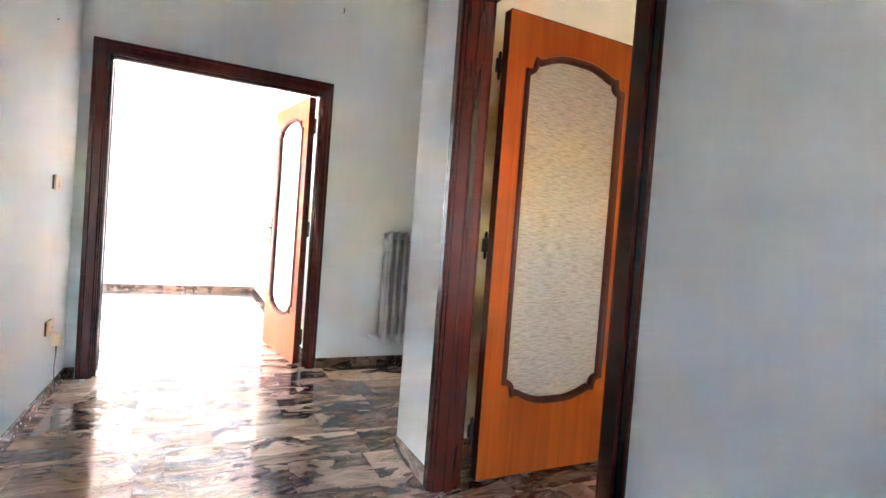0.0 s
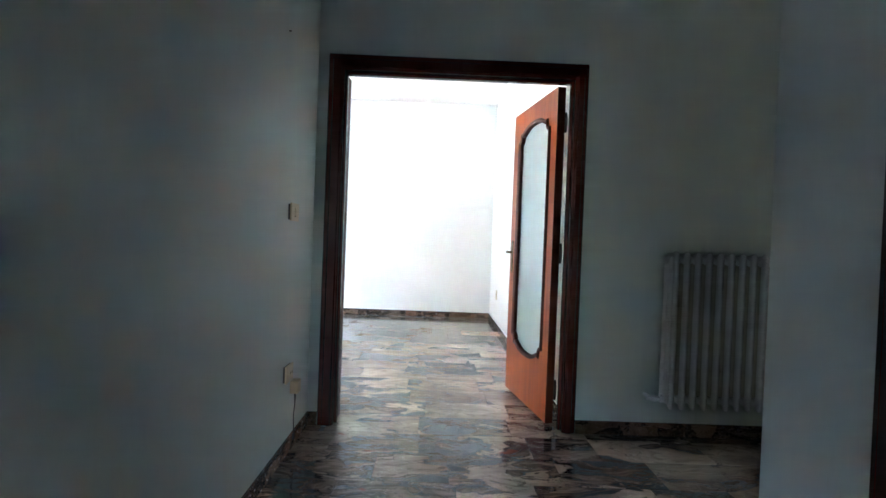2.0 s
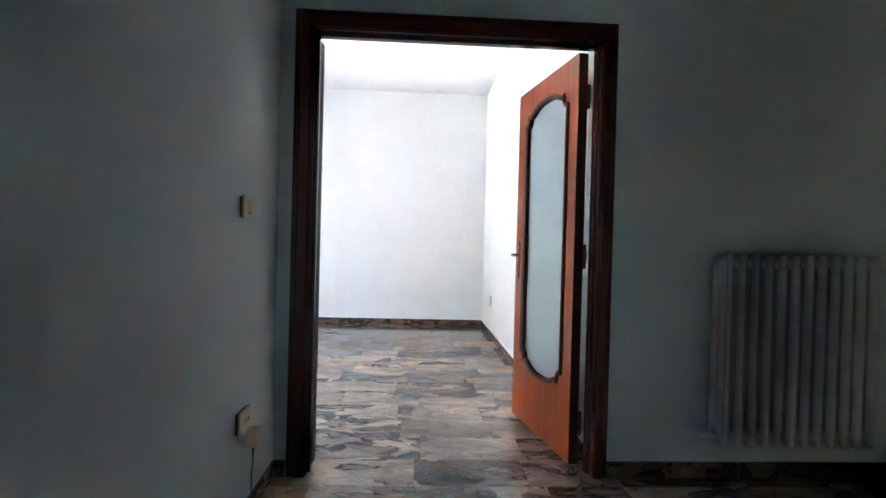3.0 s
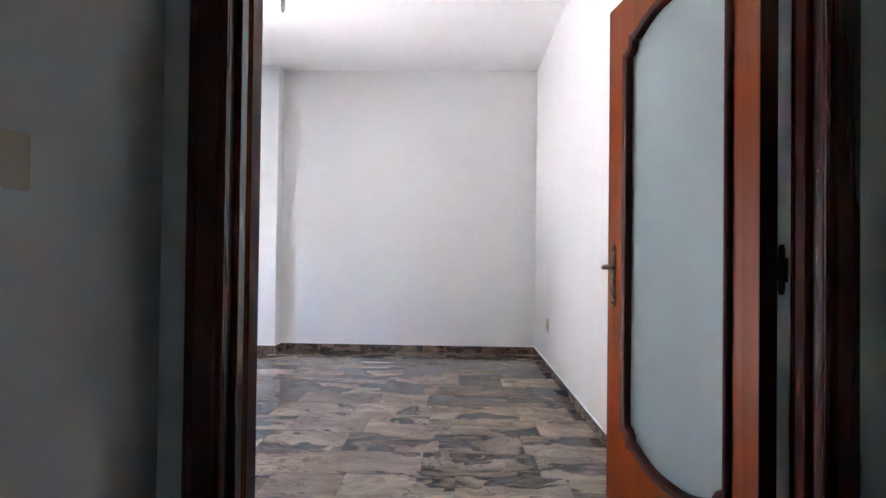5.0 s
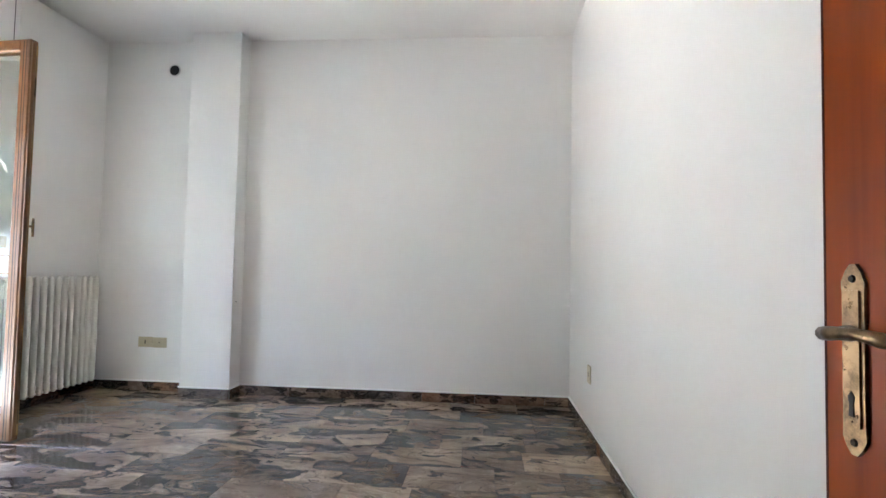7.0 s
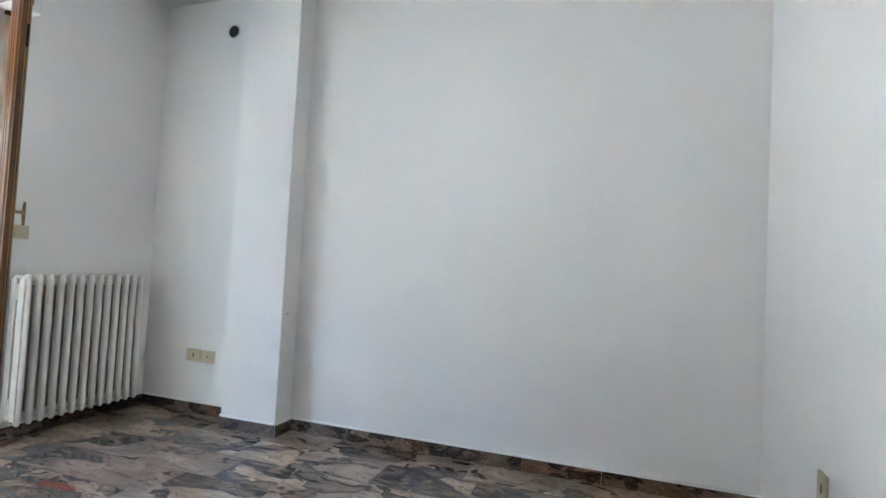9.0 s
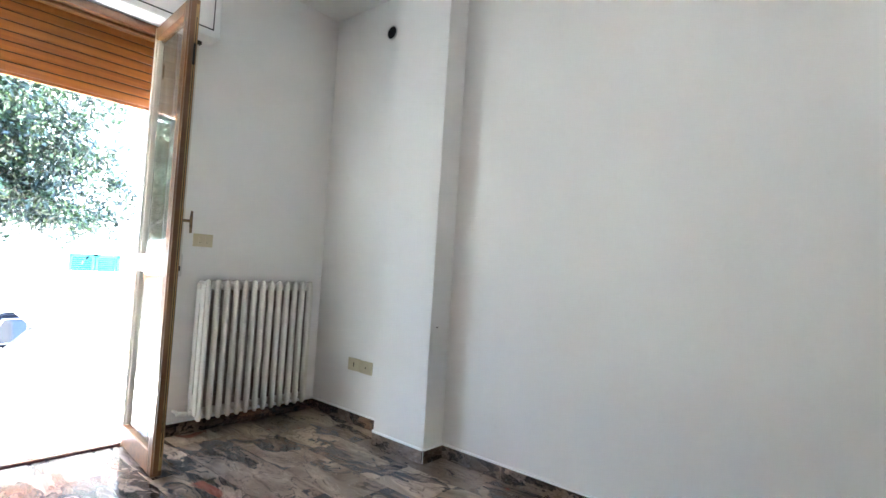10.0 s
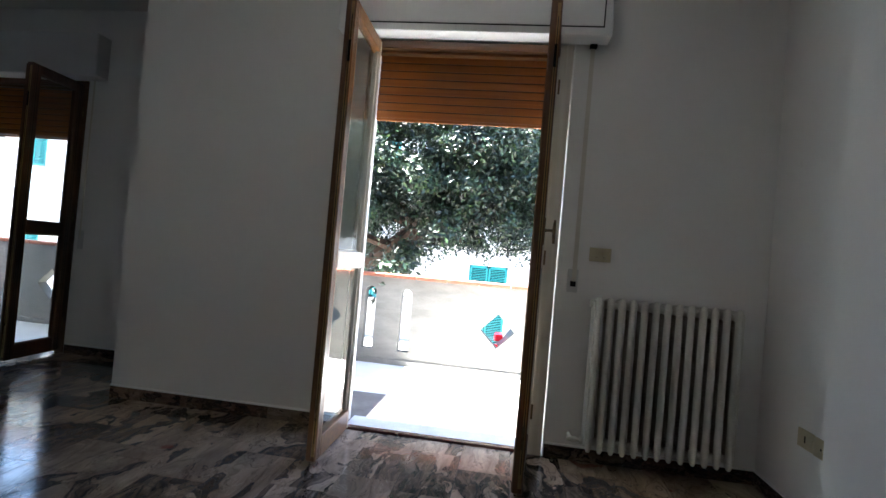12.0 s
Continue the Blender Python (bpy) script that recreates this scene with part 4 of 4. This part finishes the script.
structure("ground", boxes((-900, -900, GZ - 0.3, 900, 900, GZ - 0.12)), ASPHALT, "grey asphalt and earth stretching to the distance", "ground")
structure("road", boxes((-10.7, -120, GZ - 0.12, -6.0, 120, GZ)), ASPHALT, "asphalt street with a parked car", "road")
structure("pavement", boxes((-12.5, -120, GZ - 0.12, -10.7, 120, GZ + 0.13), (-6.0, -120, GZ - 0.12, -4.4, 120, GZ + 0.13), bevel=0.02), PAVING, "concrete pavements with kerbs on both sides", "pavement")
structure("building_base", boxes((-4.4, -0.5, GZ - 0.1, -4.22, 14.0, -0.25)), OUTERWALL, "rendered plinth under the balcony", "wall")

house = thing("house", pose(-12.5, 0, GZ), "cream rendered house across the street with teal shutters", "house")
wins = []
for yc, w, z0, z1 in ((7.8, 1.04, 0.2, 2.33), (11.2, 1.04, 1.2, 2.3), (14.4, 1.0, 1.2, 2.36), (4.6, 1.0, 1.2, 2.36), (1.2, 1.0, 1.2, 2.36), (-3.0, 1.0, 1.2, 2.36), (-6.5, 1.0, 1.2, 2.36),
                      (7.8, 1.0, 4.2, 5.7), (11.0, 1.0, 3.1, 3.9), (14.4, 1.0, 4.2, 5.7), (4.6, 1.0, 4.2, 5.7), (1.2, 1.0, 4.2, 5.7), (-3.0, 1.0, 4.2, 5.7), (-6.5, 1.0, 4.2, 5.7)):
    wins.append((yc, w, z0, z1))
put = lambda u, v, d: Vector((d, u, v))
part("wall", pierced([(-12, 0), (20, 0), (20, 6.6), (-12, 6.6)], [[(a - w / 2, b0), (a + w / 2, b0), (a + w / 2, b1), (a - w / 2, b1)] for a, w, b0, b1 in wins], 0.0, -0.35, put), FACADE, house)
part("back", boxes((-8, -12, 0, -0.36, 20, 6.6)), FACADE, house)
part("roof", boxes((-8.4, -12.4, 6.6, 0.5, 20.4, 6.78), (-8, -12, 6.78, 0.2, 20, 6.95), bevel=0.02), TERRA, house, "terracotta roof edge")
part("string_course", boxes((0.001, -12, 2.85, 0.06, 20, 2.97), bevel=0.01), FACADE, house)
for i, (a, w, b0, b1) in enumerate(wins):
    win = part("window", boxes((-0.2, a - w / 2, b0, -0.17, a + w / 2, b0 + 0.06), (-0.2, a - w / 2, b1 - 0.06, -0.17, a + w / 2, b1), (-0.2, a - w / 2, b0, -0.17, a - w / 2 + 0.06, b1), (-0.2, a + w / 2 - 0.06, b0, -0.17, a + w / 2, b1)), PALEPLASTIC, house)
    part("pane", boxes((-0.19, a - w / 2 + 0.06, b0 + 0.06, -0.18, a + w / 2 - 0.06, b1 - 0.06)), CARGLASS, win)
    mat = PALEPLASTIC if i == 8 else TEAL
    for y0 in (a - w / 2 + 0.01, a + 0.01):
        bm = boxes((-0.05, y0, b0, -0.01, y0 + 0.05, b1), (-0.05, y0 + w / 2 - 0.07, b0, -0.01, y0 + w / 2 - 0.02, b1), (-0.05, y0, b1 - 0.06, -0.01, y0 + w / 2 - 0.02, b1), (-0.05, y0, b0, -0.01, y0 + w / 2 - 0.02, b0 + 0.06))
        z = b0 + 0.07
        while z < b1 - 0.08:
            box(bm, -0.045, y0 + 0.04, z, -0.012, y0 + w / 2 - 0.06, z + 0.022)
            z += 0.045
        part("shutter", bm, mat, win, "white louvred shutter" if i == 8 else "teal louvred shutter")
    part("sill", boxes((-0.1, a - w / 2 - 0.06, b0 - 0.05, 0.06, a + w / 2 + 0.06, b0 - 0.001), bevel=0.006), PAVING, win)


def car(m, label):
    c = thing("car", m, label, "car")
    L, W = 4.1, 1.68
    side = [(0.0, 0.35), (0.05, 0.75), (0.25, 0.92), (0.75, 0.98), (1.55, 1.0), (3.0, 0.98), (3.6, 0.9), (4.02, 0.78), (4.1, 0.5), (4.05, 0.28), (0.1, 0.25)]
    bm = pierced(side, [], -W / 2, W / 2, lambda u, v, d: Vector((d, u, v)))
    bmesh.ops.bevel(bm, geom=[e for e in bm.edges if len(e.link_faces) == 2 and e.calc_face_angle(0) > 1.2], offset=0.05, segments=3, affect="EDGES")
    part("body", bm, CARPAINT, c, smooth=False)
    cab = [(0.22, 0.92), (0.55, 1.36), (0.8, 1.43), (1.9, 1.44), (2.2, 1.38), (2.95, 0.97)]
    bm = bmesh.new()
    rings = []
    for s in (-1, 1):
        rings.append([bm.verts.new((s * (W / 2 - 0.02 - (v - 0.92) * 0.28), u, v)) for u, v in cab])
    for i in range(len(cab)):
        j = (i + 1) % len(cab)
        bm.faces.new((rings[0][i], rings[0][j], rings[1][j], rings[1][i]))
    bm.faces.new(rings[0])
    bm.faces.new(rings[1][::-1])
    bmesh.ops.bevel(bm, geom=bm.edges[:], offset=0.03, segments=2, affect="EDGES")
    part("cabin", bm, CARPAINT, c)
    for s in (-1, 1):
        off = lambda v: s * (W / 2 - 0.016 - (v - 0.92) * 0.28 + 0.004)
        for win in ([(0.62, 1.0), (1.08, 1.0), (1.08, 1.34), (0.78, 1.33)], [(1.15, 1.0), (1.85, 1.0), (1.82, 1.37), (1.15, 1.35)], [(1.92, 1.0), (2.72, 1.01), (2.2, 1.33), (1.9, 1.36)]):
            bm = bmesh.new()
            f = [bm.verts.new((off(v), u, v)) for u, v in win]
            b2 = [bm.verts.new((off(v) - s * 0.008, u, v)) for u, v in win]
            bm.faces.new(f)
            bm.faces.new(b2[::-1])
            for i in range(len(win)):
                bm.faces.new((f[i], f[(i + 1) % len(win)], b2[(i + 1) % len(win)], b2[i]))
            sw = part("side_window", bm, CARGLASS, c)
            bm = bmesh.new()
            loop = [Vector((off(v) + s * 0.004, u, v)) for u, v in win]
            tube(bm, loop + loop[:1], [0.02] * (len(loop) + 1), 6)
            part("window_trim", bm, CHROME, sw, "bright metal window trim")
        part("tail_lamp", boxes((min(s * 0.64, s * 0.825), 0.02, 0.80, max(s * 0.64, s * 0.825), 0.2, 0.96), bevel=0.02), REDLIGHT, c, "red tail lamp")
        for u in (0.75, 3.3):
            bm = bmesh.new()
            cyl(bm, (s * (W / 2 - 0.16), u, 0.3), (s * (W / 2 + 0.005), u, 0.3), 0.3, n=24)
            wh = part("wheel", bm, TYRE, c)
            bm = bmesh.new()
            cyl(bm, (s * (W / 2 + 0.002), u, 0.3), (s * (W / 2 + 0.015), u, 0.3), 0.19, 0.17, n=20)
            part("rim", bm, CHROME, wh)
    part("bumper", boxes((-0.8, -0.04, 0.32, 0.8, 0.08, 0.5), bevel=0.03, seg=2), TYRE, c, "dark rear bumper")
    return c


car(pose(-8.9, 8.15, GZ, 0, 0, 0), "parked dark blue car at the kerb")


def tree(m, seed, label):
    t = thing("tree", m, label, "tree")
    rnd = random.Random(seed)
    bm = bmesh.new()
    trunk = [(0, 0, 0), (0.0, 0.02, 1.1), (0.02, 0.1, 1.9), (0.03, 0.33, 2.25), (0.05, 0.67, 2.55), (0.06, 1.05, 2.9), (0.08, 1.4, 3.35)]
    tube(bm, trunk, [0.25, 0.21, 0.19, 0.185, 0.175, 0.15, 0.11], 10)
    limbs = []
    for k in range(16):
        z0 = rnd.choice(trunk[4:])
        a = rnd.uniform(0, 2 * math.pi)
        ln = rnd.uniform(1.2, 2.3)
        p = Vector(z0)
        pts = [p.copy()]
        d = Vector((math.cos(a), math.sin(a), rnd.uniform(0.0, 1.0))).normalized()
        for i in range(5):
            d = (d + Vector((rnd.uniform(-0.3, 0.3), rnd.uniform(-0.3, 0.3), rnd.uniform(-0.2, 0.22)))).normalized()
            p = p + d * ln / 5
            pts.append(p.copy())
        tube(bm, pts, [0.09, 0.07, 0.05, 0.035, 0.02, 0.01], 6)
        limbs.append(pts)
    part("trunk", bm, BARK, t)
    verts, faces = [], []

    def leaf(p, size, out):
        n = (out.normalized() * 0.9 + Vector((rnd.gauss(0, 0.55), rnd.gauss(0, 0.55), rnd.gauss(0.35, 0.5)))).normalized()
        u = n.orthogonal().normalized()
        u.rotate(Matrix.Rotation(rnd.uniform(0, 6.28), 3, n))
        w = n.cross(u)
        i = len(verts)
        fold = n * size * 0.12
        verts.extend([p - u * size, p + w * size * 0.42 + fold, p + u * size, p - w * size * 0.42 + fold])
        faces.append((i, i + 1, i + 2))
        faces.append((i, i + 2, i + 3))

    # clumps along the limbs and through an uneven crown
    centres = [p for pts in limbs for p in pts[2:]]
    for k in range(290):
        a, e, r = rnd.uniform(0, 6.28), rnd.uniform(-0.75, 1.2), rnd.uniform(0.3, 1.0) ** 0.6
        c = Vector((0.1 + 1.8 * r * math.cos(a) * math.cos(e), 1.0 + 2.3 * r * math.sin(a) * math.cos(e), 3.75 + 1.75 * r * math.sin(e)))
        c.z += 0.22 * max(0.0, c.y - 1.2)
        centres.append(c)
    centres = [c for c in centres if (c.y < 0.75 and c.z > 2.45) or (c.y >= 0.75 and c.z > 2.12 + 0.12 * max(0.0, c.y - 1.5))]
    # thin outer sprays on the open side
    for k in range(95):
        centres.append(Vector((rnd.uniform(-1.2, 1.2), rnd.uniform(2.4, 3.7), rnd.uniform(2.7, 4.9))))
    for c in centres:
        rad = rnd.uniform(0.15, 0.36)
        for k in range(int(rnd.uniform(260, 480) * (1.0 if c.y < 1.9 else 0.6 if c.y < 2.6 else 0.42))):
            d = Vector((rnd.gauss(0, 1), rnd.gauss(0, 1), rnd.gauss(0, 0.75)))
            leaf(c + d * rad * 0.55, rnd.uniform(0.028, 0.052), d)
    me = bpy.data.meshes.new("crown")
    me.from_pydata([tuple(v) for v in verts], [], faces)
    me.materials.append(LEAF)
    cr = new("crown", me)
    cr.parent = t
    tagged(cr, "dense glossy green leaves", kind="stuff")
    return t


tree(pose(-6.6, 5.9, GZ), 5, "leafy evergreen street tree leaning beyond the parapet")

# ---------------------------------------------------------------- floor and skirting pieces
fl_base = structure("floor", boxes((XF, -1.5, -0.1, 5.95, YB, -0.009)), SCREED, "brown-grey marble floor in staggered polished planks", "floor")


def floor_rows():
    first, pitch = 8.768, 0.2887
    return [first + pitch * k for k in range(-35, 5)]


def spans(y0, y1):
    """The stretches of x with floor in a row."""
    yc = (y0 + y1) / 2
    if yc > YD + 0.10:
        return [(XW, XR)] if yc > YC else [(XF, XR)]
    out = [(XF, XL - 0.15)]
    if yc > YD:
        return out + [(0.79, 2.22)]
    if yc > YS:
        return out + [(XL, 5.95)]
    if yc > YS - 0.13:
        return out + [(XL, XS)]
    if yc > 0.35:
        if 2.42 < yc < 3.43:
            return out + [(XL, 5.6)]
        return out + [(XL, XS), (XS + 0.12, 5.6)]
    return out + [(XL, XS)]


tile_meshes = {}


def tile_mesh(lx, ly, mat, depth=0.009, up=0.0012):
    key = (round(lx, 3), round(ly, 3), mat.name)
    if key not in tile_meshes:
        bm = bmesh.new()
        b = up
        a, c = lx / 2, ly / 2
        lo = [bm.verts.new((sx * a, sy * c, -depth)) for sx, sy in ((-1, -1), (1, -1), (1, 1), (-1, 1))]
        md = [bm.verts.new((sx * a, sy * c, -b)) for sx, sy in ((-1, -1), (1, -1), (1, 1), (-1, 1))]
        hi = [bm.verts.new((sx * (a - b), sy * (c - b), 0)) for sx, sy in ((-1, -1), (1, -1), (1, 1), (-1, 1))]
        for r0, r1 in ((lo, md), (md, hi)):
            for k in range(4):
                bm.faces.new((r0[k], r0[(k + 1) % 4], r1[(k + 1) % 4], r1[k]))
        bm.faces.new(hi)
        tile_meshes[key] = finish(bm, "floor_tile", mat)
    return tile_meshes[key]


rt = random.Random(11)
GAP = 0.0012
rows_y = floor_rows()


def lay_tiles(y0, y1, x0, x1):
    """One course of floor tiles of mixed lengths between x0 and x1."""
    x = x0 - rt.choice((0.0, 0.08, 0.17, 0.27, 0.35, 0.44))
    while x < x1 - 0.01:
        unseen = (x0 < 0.5 and y1 < 3.1) or (x > 3.5 and y1 < YD - 0.2) or y1 < 2.4 or (x0 > 2.2 and y1 < 3.0)
        ln = 6.0 if unseen else rt.choice((0.36, 0.48, 0.542, 0.542, 0.542, 0.6))
        a, c = max(x, x0), min(x + ln, x1)
        x += ln
        if c - a < 0.03:
            continue
        ob = new("floor_tile", tile_mesh(c - a - GAP, y1 - y0 - GAP, MARBLE))
        ob.parent = fl_base
        ob.location = ((a + c) / 2, (y0 + y1) / 2, rt.uniform(-0.0004, 0.0))


for y0, y1 in zip(rows_y[:-1], rows_y[1:]):
    y1 = min(y1, YB)
    for x0, x1 in spans(y0, y1):
        lay_tiles(y0, y1, x0, x1)

# cut tiles where a wall line falls inside a course
for y0, y1 in zip(rows_y[:-1], rows_y[1:]):
    mid = (y0 + y1) / 2
    if y0 < YD < mid:
        lay_tiles(y0, YD, XL, 0.79)
        lay_tiles(y0, YD, 2.22, 5.95)
    if y0 < YC < mid:
        lay_tiles(y0, YC, XF, XW)
    if y0 < YS < y1 and mid < YS:
        lay_tiles(YS, y1, XS, 5.95)
        lay_tiles(y0, YS - 0.13, XS + 0.12, 5.6)


def skirting(name, p0, p1, label, bead=True):
    """Marble skirting along a wall from p0 to p1, with the wall on its left hand."""
    p0, p1 = Vector((*p0, 0)), Vector((*p1, 0))
    d = p1 - p0
    ang = math.atan2(d.y, d.x)
    run = thing(name, Matrix.Translation(p0) @ Matrix.Rotation(ang, 4, "Z"), label, "skirting", kind="structure")
    if bead:
        part("sealant_bead", boxes((0, -0.0125, 0.0785, d.length, -0.0005, 0.0905), bevel=0.002), BEADWHITE, run, "white painted line along the top")
    x = 0.0
    while x < d.length - 0.005:
        c = min(x + rt.choice((0.45, 0.58, 0.58, 0.66)), d.length)
        if d.length - c < 0.06:
            c = d.length
        key = ("sk", round(c - x, 3))
        if key not in tile_meshes:
            w = c - x - 0.001
            tile_meshes[key] = finish(boxes((-w / 2, -0.011, 0.0, w / 2, -0.0005, 0.078), bevel=0.0015), "skirting_tile", SKIRT)
        ob = new("skirting_tile", tile_meshes[key])
        ob.parent = run
        ob.location = ((x + c) / 2, 0, 0)
        x = c
    return run


sk_label = "brown-grey marble skirting along the wall foot"
for p0, p1 in (((PX1, YB), (XR, YB)), ((XW, YB), (PX0, YB)), ((PX0, PY), (PX1, PY)), ((PX1, PY), (PX1, YB)), ((PX0, YB), (PX0, PY)),
               ((XR, YB), (XR, YD + 0.13)), ((XW, 8.68), (XW, YB)), ((XW, YC), (XW, 7.345)), ((XF, 4.45), (XF, YC)), ((XF, -1.5), (XF, 3.16)),
               ((XL, -1.5), (XL, YD)), ((XL, YD), (0.733, YD)), ((2.257, YD), (5.95, YD)), ((XS, YS), (XS, 3.478)), ((XS, 2.36), (XS, -1.5)), ((XS + 0.12, YS - 0.13), (5.6, YS - 0.13))):
    skirting("baseboard", p0, p1, sk_label, p0[1] > YD + 0.2 or p0[0] < 0)
